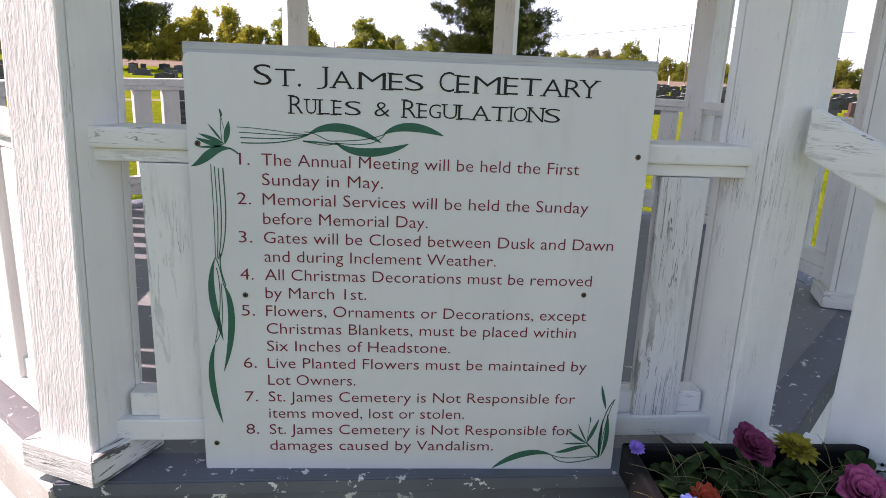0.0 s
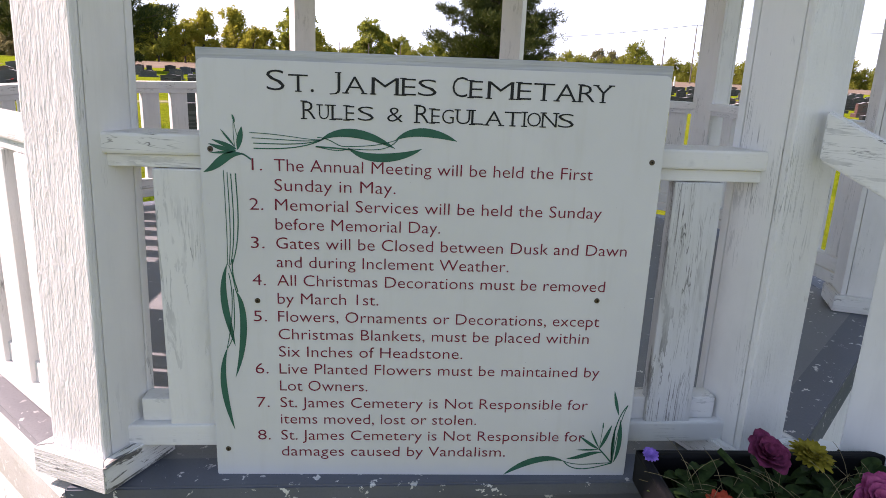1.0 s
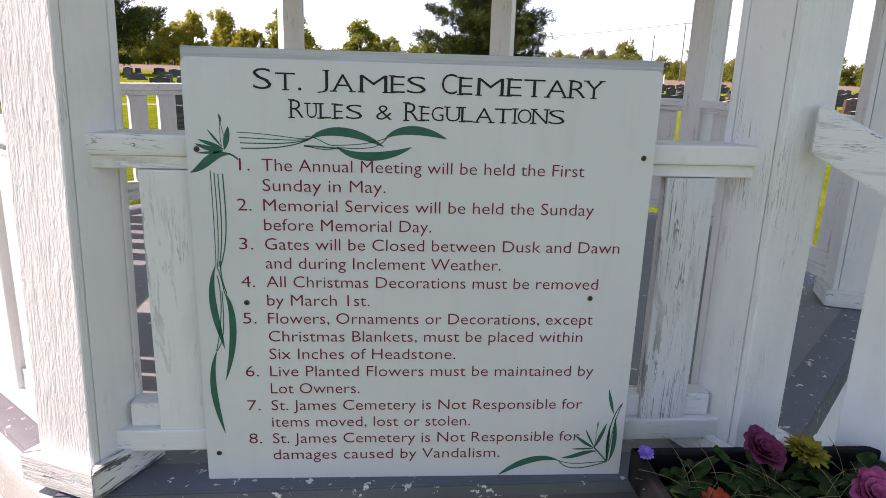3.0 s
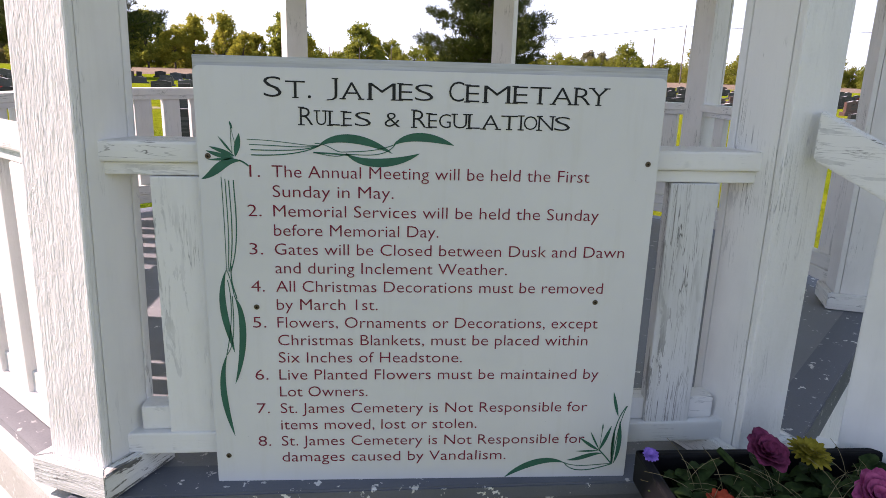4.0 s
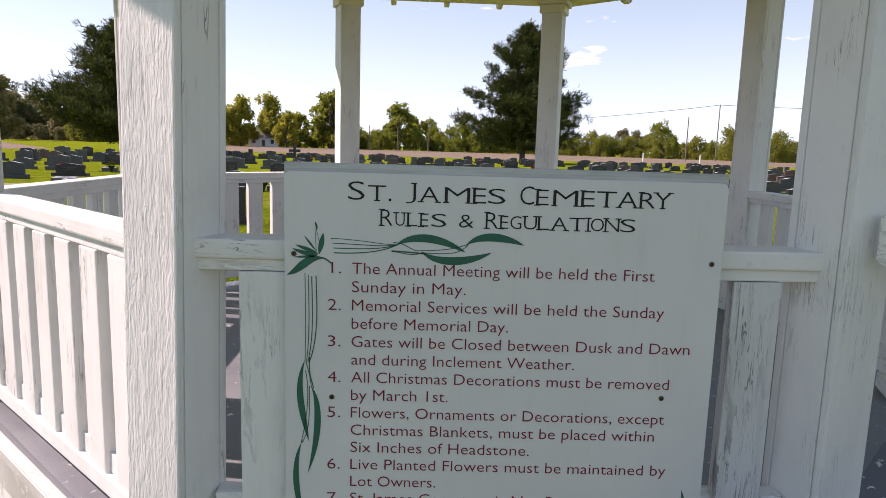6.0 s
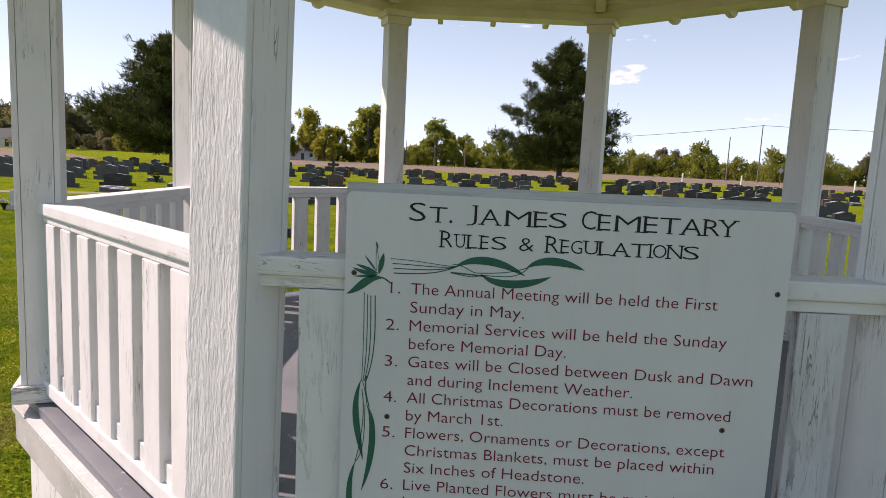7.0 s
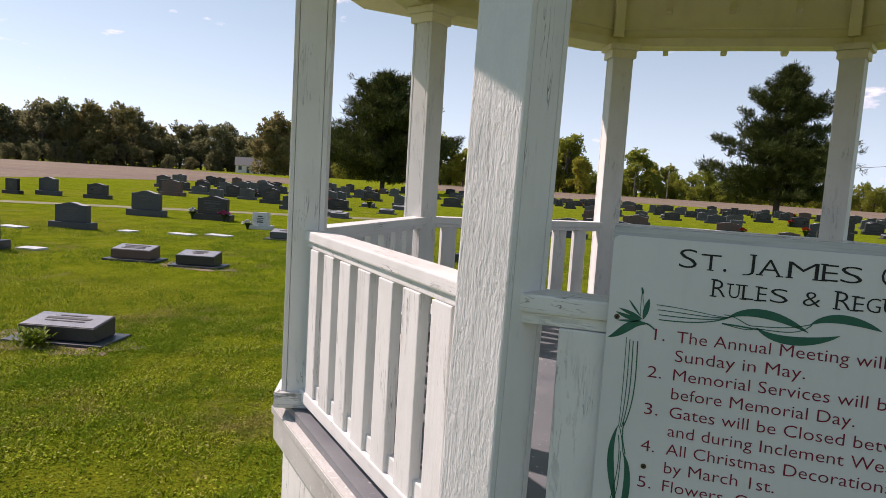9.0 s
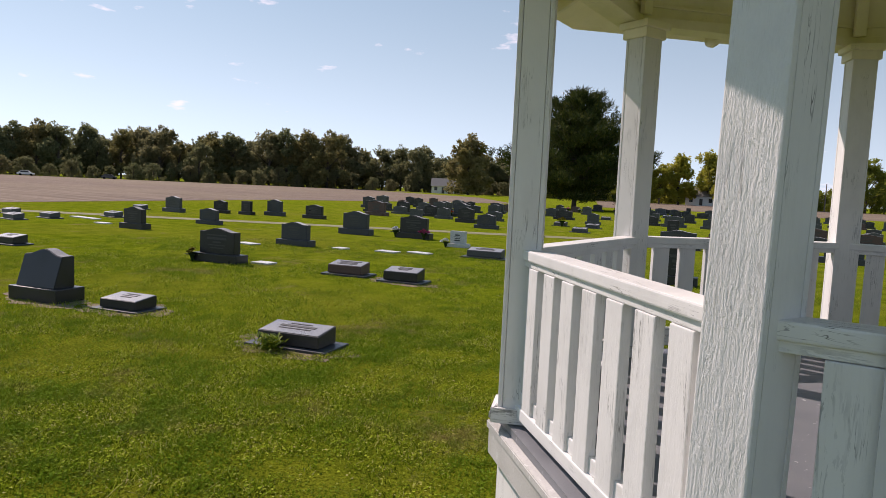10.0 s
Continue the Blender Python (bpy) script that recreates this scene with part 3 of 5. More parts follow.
for i, (num, body, x1) in enumerate(LINES):
    z = 1.312 - 0.0394 * i
    line_of_text("text_word", body, -0.316, x1, z, 0.0235, M_TEXT)
    if num:
        line_of_text("text_number", num, -0.359 if num[0] == "1" else -0.366, -0.339, z, 0.0235, M_TEXT)


def letter(ch, x0, x1, z0, z1, serifs=True):
    """A title letter filling a box, with thin serifs at its feet."""
    me = text_mesh(ch, M_TITLE, -0.026 if ch == "J" else -0.012)
    a, b, lo, hi = extent(me)
    for v in me.vertices:
        v.co = ((v.co.x - a) / (b - a) * (x1 - x0) + x0, -0.0004 - v.co.z * 0.04, (v.co.y - lo) / (hi - lo) * (z1 - z0) + z0)
    bm = bmesh.new()
    bm.from_mesh(me)
    w = x1 - x0
    feet = {"A": ((0.05, 0), (0.95, 0)), "M": ((0.06, 0), (0.94, 0)), "T": ((0.5, 0),), "R": ((0.1, 0), (0.1, 1)), "Y": ((0.5, 0), (0.05, 1), (0.95, 1)),
            "E": ((0.1, 0), (0.1, 1)), "J": ((0.8, 1),), "U": ((0.08, 1), (0.92, 1)), "L": ((0.1, 0), (0.1, 1)), "I": ((0.5, 0), (0.5, 1)), "N": ((0.08, 0), (0.08, 1), (0.92, 1))}
    for fx, top in feet.get(ch, ()) if serifs else ():
        c, zz = x0 + fx * w, (z1 if top else z0)
        add_box(bm, c - 0.0062, c + 0.0062, -0.00085, -0.0001, zz - 0.0011, zz + 0.0011)
    bpy.data.meshes.remove(me)
    return part("title_letter", bm, M_TITLE, sign)


def title(row, z0, z1, big, drop_by):
    for ch, x0, x1 in row:
        if ch == ".":
            letter(ch, x0, x1, z0 - 0.001, z0 + 0.005, False)
        elif ch in big:
            letter(ch, x0, x1, z0 - drop_by, z1 + 0.006)
        else:
            letter(ch, x0, x1, z0, z1)


# the long gaps between words show which letters stand large
title([("S", -0.326, -0.292)], 1.466, 1.498, "S", 0.0)
title([("T", -0.285, -0.248), (".", -0.243, -0.237), ("J", -0.208, -0.187), ("A", -0.179, -0.140), ("M", -0.128, -0.076), ("E", -0.070, -0.043), ("S", -0.039, -0.003)], 1.466, 1.497, "J", 0.004)
title([("C", 0.027, 0.056), ("E", 0.060, 0.086), ("M", 0.095, 0.146), ("E", 0.153, 0.181), ("T", 0.185, 0.226), ("A", 0.229, 0.269), ("R", 0.274, 0.306), ("Y", 0.305, 0.339)], 1.466, 1.498, "C", 0.0)
title([("R", -0.259, -0.234), ("U", -0.228, -0.209), ("L", -0.204, -0.183), ("E", -0.177, -0.160), ("S", -0.154, -0.123), ("&", -0.097, -0.067)], 1.415, 1.442, "R", 0.0)
title([("R", -0.042, -0.016), ("E", -0.012, 0.005), ("G", 0.009, 0.032), ("U", 0.037, 0.064), ("L", 0.066, 0.089), ("A", 0.094, 0.127)], 1.415, 1.442, "R", 0.0)
title([("T", 0.131, 0.164), ("I", 0.1688, 0.1722), ("O", 0.176, 0.203), ("N", 0.205, 0.235), ("S", 0.237, 0.269)], 1.415, 1.442, "", 0.0)


def blade_shape(p, width, n=14, line=False):
    """A leaf (or, with line, a thin stem) along a curve through the points p in x and z."""
    p = [Vector(q) for q in p]
    while len(p) < 4:
        p = [p[0], *[(p[i] + p[i + 1]) / 2 for i in range(len(p) - 1)], p[-1]] if len(p) == 2 else [p[0], p[0].lerp(p[1], 0.67), p[2].lerp(p[1], 0.67), p[2]]
    bm, rows = bmesh.new(), []
    for i in range(n + 1):
        t = i / n
        c = p[0] * (1 - t) ** 3 + p[1] * 3 * t * (1 - t) ** 2 + p[2] * 3 * t * t * (1 - t) + p[3] * t ** 3
        d = (p[1] - p[0]) * (1 - t) ** 2 + (p[2] - p[1]) * 2 * t * (1 - t) + (p[3] - p[2]) * t * t
        side = Vector((-d.y, d.x)).normalized()
        w = width / 2 if line else width / 2 * max(0.03, math.sin(math.pi * t) ** 0.8)
        rows.append([bm.verts.new((c.x + s * side.x * w, y, c.y + s * side.y * w)) for s in (-1, 1) for y in (-0.0007, -0.0001)])
    for a, b in zip(rows, rows[1:]):
        bm.faces.new((a[0], b[0], b[2], a[2]))
        bm.faces.new((a[1], a[3], b[3], b[1]))
        bm.faces.new((a[0], a[1], b[1], b[0]))
        bm.faces.new((a[2], b[2], b[3], a[3]))
    bmesh.ops.recalc_face_normals(bm, faces=bm.faces)
    return bm


def leaf(*p, w=0.012):
    part("painted_leaf", blade_shape(p, w), M_GREEN, sign)


def stem(*p, w=0.0016):
    part("painted_stem", blade_shape(p, w, 16, True), M_GREEN, sign)


# ornament under the title
leaf((-0.226, 1.374), (-0.190, 1.402), (-0.130, 1.392), (-0.081, 1.363), w=0.017)
leaf((-0.080, 1.379), (-0.050, 1.405), (0.000, 1.398), (0.040, 1.381), w=0.017)
leaf((-0.172, 1.362), (-0.140, 1.334), (-0.070, 1.342), (-0.028, 1.364), w=0.017)
for i, (xs, zs) in enumerate(((-0.361, 1.385), (-0.357, 1.375), (-0.355, 1.365), (-0.354, 1.355))):
    stem((xs, zs), (-0.29, zs - 0.001), (-0.25, zs - 0.012 + 0.006 * i), (-0.222, 1.376), w=0.0013 + 0.0003 * i)
stem((-0.232, 1.380), (-0.205, 1.380), (-0.195, 1.364), (-0.180, 1.364))
stem((-0.235, 1.362), (-0.205, 1.357), (-0.190, 1.352), (-0.172, 1.360))
stem((-0.180, 1.364), (-0.130, 1.366), (-0.110, 1.368), (-0.078, 1.380))
stem((-0.172, 1.360), (-0.120, 1.358), (-0.095, 1.357), (-0.076, 1.380))
stem((-0.235, 1.362), (-0.200, 1.361), (-0.180, 1.359), (-0.165, 1.358), w=0.003)
# flower at the corner
leaf((-0.385, 1.351), (-0.380, 1.372), (-0.376, 1.396), w=0.011)
leaf((-0.386, 1.352), (-0.405, 1.360), (-0.434, 1.370), w=0.008)
leaf((-0.387, 1.350), (-0.412, 1.350), (-0.440, 1.362), w=0.009)
leaf((-0.388, 1.348), (-0.410, 1.345), (-0.438, 1.344), w=0.005)
leaf((-0.390, 1.357), (-0.402, 1.372), (-0.416, 1.390), w=0.004)
leaf((-0.388, 1.404), (-0.391, 1.412), (-0.393, 1.419), w=0.004)
stem((-0.390, 1.357), (-0.393, 1.380), (-0.391, 1.410), w=0.0009)
stem((-0.384, 1.375), (-0.388, 1.390), (-0.391, 1.410), w=0.0009)
leaf((-0.452, 1.306), (-0.420, 1.318), (-0.412, 1.348), (-0.374, 1.343), w=0.017)
stem((-0.378, 1.344), (-0.370, 1.342), (-0.360, 1.333), w=0.003)
# ornament down the side
for i, (xs, zs) in enumerate(((-0.414, 1.311), (-0.407, 1.307), (-0.400, 1.304), (-0.391, 1.305))):
    stem((xs, zs), (xs + 0.001, 1.25), (xs + 0.002 + 0.002 * i, 1.18), (-0.414 + 0.003 * i, 1.118), w=0.0012 + 0.0003 * i)
leaf((-0.415, 1.121), (-0.437, 1.060), (-0.418, 1.000), (-0.406, 0.941), w=0.014)
leaf((-0.400, 1.062), (-0.380, 1.030), (-0.384, 0.940), (-0.408, 0.869), w=0.014)
leaf((-0.422, 0.937), (-0.444, 0.880), (-0.432, 0.810), (-0.415, 0.746), w=0.013)
stem((-0.412, 1.118), (-0.400, 1.08), (-0.403, 1.064), (-0.398, 1.060))
stem((-0.404, 1.130), (-0.408, 1.09), (-0.398, 1.075), (-0.396, 1.060), w=0.0022)
stem((-0.413, 1.100), (-0.402, 1.05), (-0.412, 0.98), (-0.423, 0.936))
stem((-0.405, 1.066), (-0.404, 1.00), (-0.404, 0.96), (-0.422, 0.936))
# ornament in the lower corner
leaf((0.179, 0.636), (0.215, 0.665), (0.270, 0.690), (0.314, 0.671), w=0.015)
stem((0.312, 0.672), (0.345, 0.655), (0.390, 0.668), (0.425, 0.667))
stem((0.314, 0.671), (0.335, 0.640), (0.380, 0.652), (0.425, 0.667), w=0.0022)
leaf((0.429, 0.786), (0.420, 0.815), (0.413, 0.847), w=0.007)
stem((0.423, 0.668), (0.418, 0.740), (0.426, 0.785), (0.447, 0.812), w=0.0022)
stem((0.425, 0.668), (0.428, 0.730), (0.434, 0.780), (0.447, 0.812), w=0.0016)
leaf((0.428, 0.668), (0.440, 0.700), (0.437, 0.740), (0.434, 0.776), w=0.010)
leaf((0.424, 0.668), (0.421, 0.710), (0.424, 0.760), w=0.007)
stem((0.422, 0.669), (0.405, 0.690), (0.392, 0.703), w=0.003)
leaf((0.393, 0.703), (0.404, 0.728), (0.416, 0.763), w=0.008)
leaf((0.393, 0.703), (0.380, 0.725), (0.369, 0.750), w=0.004)
leaf((0.392, 0.702), (0.370, 0.714), (0.346, 0.734), w=0.007)
leaf((0.391, 0.701), (0.370, 0.700), (0.340, 0.700), w=0.004)
leaf((0.400, 0.694), (0.370, 0.695), (0.350, 0.678), (0.320, 0.678), w=0.010)
leaf((0.396, 0.752), (0.396, 0.760), (0.396, 0.769), w=0.003)
stem((0.393, 0.703), (0.394, 0.730), (0.396, 0.756), w=0.0009)


def screw(x, z):
    bm = bmesh.new()
    bmesh.ops.create_cone(bm, cap_ends=True, segments=20, radius1=0.0058, radius2=0.0046, depth=0.0022, matrix=pose(x, -0.0011, z, 90))
    s = part("screw", bm, M_SCREW, sign, "rusty screw head")
    for a in (0, 90):
        b2 = bmesh.new()
        add_box(b2, -0.0026, 0.0026, -0.0026, -0.0021, -0.0006, 0.0006, pose(x, 0, z, 0, a + 20))
        part("slot", b2, M_DARK, s)


for x, z in ((-0.437, 1.351), (0.435, 1.352), (-0.357, 1.042), (0.352, 1.056), (-0.431, 0.698)):
    screw(x, z)

# ---- planter of flowers by the way in ----
def lathe(profile, n=24, m=None, bm=None):
    """Turns a profile of radius and height round the z axis."""
    bm = bm or bmesh.new()
    rings = []
    for r, z in profile:
        rings.append([bm.verts.new((r * math.cos(2 * math.pi * i / n), r * math.sin(2 * math.pi * i / n), z)) for i in range(n)])
    fs = []
    for a, b in zip(rings, rings[1:]):
        for i in range(n):
            fs.append(bm.faces.new((a[i], a[(i + 1) % n], b[(i + 1) % n], b[i])))
    if m is not None:
        bmesh.ops.transform(bm, matrix=m, verts=[v for r in rings for v in r])
    return bm


PX0, PX1, PY0, PY1, PZ = 0.435, 1.02, -0.36, -0.10, 0.765
planter = thing("planter", "tall black plastic planter standing in the grass, filled with flowers", "planter")
bm = bmesh.new()
add_box(bm, PX0 + 0.05, PX1 - 0.05, PY0 + 0.03, PY1 - 0.02, 0.0, PZ - 0.07, None, 0.02)
part("pot", bm, M_DARK, planter)
bm = bmesh.new()
for x0, x1, y0, y1 in ((PX0, PX1, PY1 - 0.022, PY1), (PX0, PX1, PY0, PY0 + 0.022), (PX0, PX0 + 0.022, PY0, PY1), (PX1 - 0.022, PX1, PY0, PY1)):
    add_box(bm, x0, x1, y0, y1, PZ - 0.075, PZ, None, 0.006)
part("rim", bm, M_DARK, planter)
bm = bmesh.new()
add_box(bm, PX0 + 0.023, PX1 - 0.023, PY0 + 0.023, PY1 - 0.023, PZ - 0.069, PZ - 0.055, None, 0.004)
part("soil", bm, M_SOIL, planter, "dark potting soil")


def petal_bloom(r, rows, per_row, mat, cup=0.5, seed=1, notch=0.0):
    """A bloom out of curved petals laid in rings."""
    rnd = random.Random(seed)
    bm = bmesh.new()
    for q in range(rows):
        f = (q + 1) / rows
        n = max(4, int(per_row * (0.6 + 0.4 * f)))
        for i in range(n):
            a = 2 * math.pi * (i + 0.5 * q + rnd.uniform(-0.15, 0.15)) / n
            ln, wd = r * (0.45 + 0.6 * f) * rnd.uniform(0.85, 1.1), r * 2.4 * (0.5 + f) / n
            lift = math.radians(78 - 62 * f * (1.4 - cup))
            grid = []
            for s in range(5):
                t = s / 4
                w = wd * math.sin(math.pi * (0.12 + 0.80 * t)) * (1 - notch * t)
                rr = ln * (0.08 + 0.92 * t)
                z = math.sin(lift) * rr + 0.22 * r * math.sin(t * 2.2) * cup - 0.1 * r * t * t * (1 - cup)
                x = math.cos(lift) * rr
                grid.append([bm.verts.new((x * math.cos(a) - u * w * math.sin(a), x * math.sin(a) + u * w * math.cos(a), z + abs(u) * w * 0.35 + rnd.uniform(-1, 1) * r * 0.03)) for u in (-1, -0.4, 0.4, 1)])
            for g1, g2 in zip(grid, grid[1:]):
                for j in range(3):
                    bm.faces.new((g1[j], g1[j + 1], g2[j + 1], g2[j]))
    return bm


def petals(name, dark, light):
    k = Mat(name, 0.7, 0.0, 0.12)
    isl = k.n.new("ShaderNodeNewGeometry").outputs["Random Per Island"]
    c = k.mix(k.ramp(k.noise(60), (0.35, 0.0), (0.65, 1.0)), dark, light)
    return k.colour(k.mix(k.ramp(isl, (0.0, 0.0), (1.0, 0.6)), c, light)).m


PET = {"magenta": petals("magenta_petals", (0.055, 0.006, 0.020), (0.24, 0.040, 0.10)), "pink": petals("pink_petals", (0.20, 0.018, 0.075), (0.42, 0.085, 0.19)),
       "yellow": petals("yellow_petals", (0.12, 0.095, 0.008), (0.29, 0.23, 0.025)), "violet": petals("violet_petals", (0.14, 0.06, 0.36), (0.36, 0.22, 0.66)),
       "orange": petals("orange_red_petals", (0.24, 0.018, 0.010), (0.42, 0.06, 0.025)), "blue": petals("blue_petals", (0.05, 0.08, 0.40), (0.20, 0.26, 0.62)),
       "white": petals("white_petals", (0.6, 0.6, 0.57), (0.8, 0.8, 0.78)), "red": petals("red_petals", (0.30, 0.01, 0.012), (0.5, 0.03, 0.03))}
M_LEAF = petals("fabric_leaf_green", (0.006, 0.017, 0.005), (0.030, 0.055, 0.014))
M_STALK = petals("dry_stalk", (0.12, 0.10, 0.045), (0.24, 0.20, 0.11))


def tube(p, r0, r1, n=6, steps=8, bm=None):
    """A tapering stalk along a curve of three or four points."""
    p = [Vector(q) for q in p]
    if len(p) == 3:
        p = [p[0], p[0].lerp(p[1], 0.67), p[2].lerp(p[1], 0.67), p[2]]
    bm = bm or bmesh.new()
    last = None
    for i in range(steps + 1):
        t = i / steps
        c = p[0] * (1 - t) ** 3 + p[1] * 3 * t * (1 - t) ** 2 + p[2] * 3 * t * t * (1 - t) + p[3] * t ** 3
        d = ((p[1] - p[0]) * (1 - t) ** 2 + (p[2] - p[1]) * 2 * t * (1 - t) + (p[3] - p[2]) * t * t).normalized()
        u = d.orthogonal().normalized()
        v = d.cross(u)
        r = r0 + (r1 - r0) * t
        ring = [bm.verts.new(c + (u * math.cos(2 * math.pi * k / n) + v * math.sin(2 * math.pi * k / n)) * r) for k in range(n)]
        if last:
            for k in range(n):
                bm.faces.new((last[k], last[(k + 1) % n], ring[(k + 1) % n], ring[k]))
        last = ring
    return bm


def leaf_card(bm, base, way, length, width, bend=0.25):
    """One curved, pointed leaf with a folded midrib."""
    way = Vector(way).normalized()
    side = way.cross(Vector((0, 0, 1)))
    side = side.normalized() if side.length > 1e-3 else Vector((1, 0, 0))
    up = side.cross(way)
    rows = []
    for s in range(6):
        t = s / 5
        w = width / 2 * math.sin(math.pi * (0.06 + 0.92 * t)) ** 0.8
        c = Vector(base) + way * length * t - Vector((0, 0, 1)) * bend * length * t * t
        rows.append([bm.verts.new(c - side * w + up * w * 0.3), bm.verts.new(c), bm.verts.new(c + side * w + up * w * 0.3)])
    for a, b in zip(rows, rows[1:]):
        bm.faces.new((a[0], a[1], b[1], b[0]))
        bm.faces.new((a[1], a[2], b[2], b[1]))
    return bm


def flower(name, label, kind, x, y, z, r, rows, per_row, cup, tilt, seed):
    """A bloom on its stalk, stuck into the soil of the planter."""
    fl = thing(name, label, "flower", pose(x, y, PZ - 0.056), "flowers in the planter")
    h = z - PZ + 0.056
    part("stalk", tube([(0, 0, 0), (0.01, 0.0, h * 0.5), (0, 0, h)], 0.003, 0.0025), M_LEAF, fl)
    bl = petal_bloom(r, rows, per_row, None, cup, seed)
    bmesh.ops.transform(bl, matrix=pose(0, 0, h, tilt[0], tilt[1]) @ turn(seed * 40), verts=bl.verts)
    heart = lathe([(0.0, h - 0.006), (0.28 * r, h), (0.30 * r, h + 0.25 * r), (0.0, h + 0.4 * r)], 12)
    bloom = part("bloom", heart, PET[kind], fl, "", None, True)
    bl.verts.ensure_lookup_table()
    for first in range(0, len(bl.verts), 20):
        one = bmesh.new()
        vs = [one.verts.new(bl.verts[first + q].co) for q in range(20)]
        for a in range(4):
            for b in range(3):
                one.faces.new((vs[4 * a + b], vs[4 * a + b + 1], vs[4 * a + b + 5], vs[4 * a + b + 4]))
        part("petal", one, PET[kind], bloom, "", None, True)
    bl.free()
    bm = bmesh.new()
    rnd = random.Random(seed)
    for i in range(3):
        a = rnd.uniform(0, 6.28)
        leaf_card(bm, (0, 0, h * rnd.uniform(0.3, 0.8)), (math.cos(a), math.sin(a), 0.5), r * rnd.uniform(0.9, 1.4), r * 0.5)
    part("leaf", bm, M_LEAF, fl)
    return fl


flower("peony", "dusky magenta fabric peony in full bloom", "magenta", 0.672, -0.17, 0.790, 0.052, 4, 8, 0.5, (25, 8), 3)
flower("chrysanthemum", "dull yellow fabric chrysanthemum", "yellow", 0.780, -0.155, 0.782, 0.044, 5, 20, 0.25, (12, 5), 5)
flower("rose", "pink fabric rose with broad petals", "pink", 0.845, -0.27, 0.755, 0.055, 4, 9, 0.6, (30, -10), 7)
flower("aster", "small violet aster on a thin stem", "violet", 0.452, -0.135, 0.772, 0.018, 4, 14, 0.5, (40, 0), 9)
flower("dahlia", "orange-red fabric dahlia among green leaves", "orange", 0.540, -0.27, 0.742, 0.036, 4, 12, 0.35, (35, 0), 11)
flower("cornflower", "blue fabric cornflower among green leaves", "blue", 0.500, -0.30, 0.742, 0.032, 4, 12, 0.4, (35, 0), 13)
flower("lily", "pink fabric lily half hidden by leaves", "pink", 0.93, -0.33, 0.76, 0.05, 3, 7, 0.6, (30, 10), 15)
greens = thing("greenery", "dark green fabric leaves and dry grass stalks", "foliage", pose(0, 0, PZ - 0.055), "", "")
rnd = random.Random(21)
for i in range(120):
    x, y = rnd.uniform(0.47, 0.98), rnd.uniform(-0.33, -0.14)
    a = rnd.uniform(0, 6.28)
    bm = leaf_card(bmesh.new(), (x, y, rnd.uniform(-0.004, 0.03)), (math.cos(a) * 0.8, math.sin(a) * 0.8, rnd.uniform(0.3, 1.2)), rnd.uniform(0.05, 0.09), rnd.uniform(0.025, 0.045), 0.5)
    part("leaf", bm, M_LEAF, greens, "", None, True)
for i in range(60):
    x, y = rnd.uniform(0.47, 0.9), rnd.uniform(-0.33, -0.17)
    dx, dy, dz = rnd.uniform(-0.14, 0.10), rnd.uniform(-0.1, 0.08), rnd.uniform(0.03, 0.10)
    part("dry_stalk", tube([(x, y, -0.003), (x + dx * 0.3, y + dy * 0.3, dz * 0.8), (x + dx, y + dy, dz)], 0.0009, 0.0004, 4, 6), M_STALK, greens)
part("stalk", tube([(0.665, -0.22, -0.003), (0.63, -0.19, 0.05), (0.585, -0.155, 0.088)], 0.009, 0.007), M_LEAF, greens, "cut green stem")

# ---- headstones ----


def serpentine(w, h, rise, n=14):
    top = []
    for i in range(n + 1):
        u = -1 + 2 * i / n
        top.append((u * w / 2, h - rise + rise * (0.5 + 0.5 * math.cos(math.pi * min(1, abs(u) * 1.15)))))
    return [(w / 2, 0), *top[::-1], (-w / 2, 0)]


def bars(w, z0, z1, y, seed):
    """Carved lines too small to read, as plain bars."""
    rnd = random.Random(seed)
    bm = bmesh.new()
    z = z1
    while z > z0:
        hgt = rnd.choice((0.03, 0.045, 0.02))
        ww = w * rnd.uniform(0.3, 0.85)
        add_box(bm, -ww / 2, ww / 2, y - 0.004, y + 0.006, z - hgt, z)
        z -= hgt + 0.035
    return bm


def sawn_lit_top(ob, colour):
    """Pales a stone's upper side: unpolished granite, with sun and sky brightness painted in."""
    ob.data.materials.append(SAWN_LIT["grey" if colour in ("grey", "pale", "blue") else "black"])
    for f in ob.data.polygons:
        if f.normal.z > 0.75:
            f.material_index = 1
    return ob


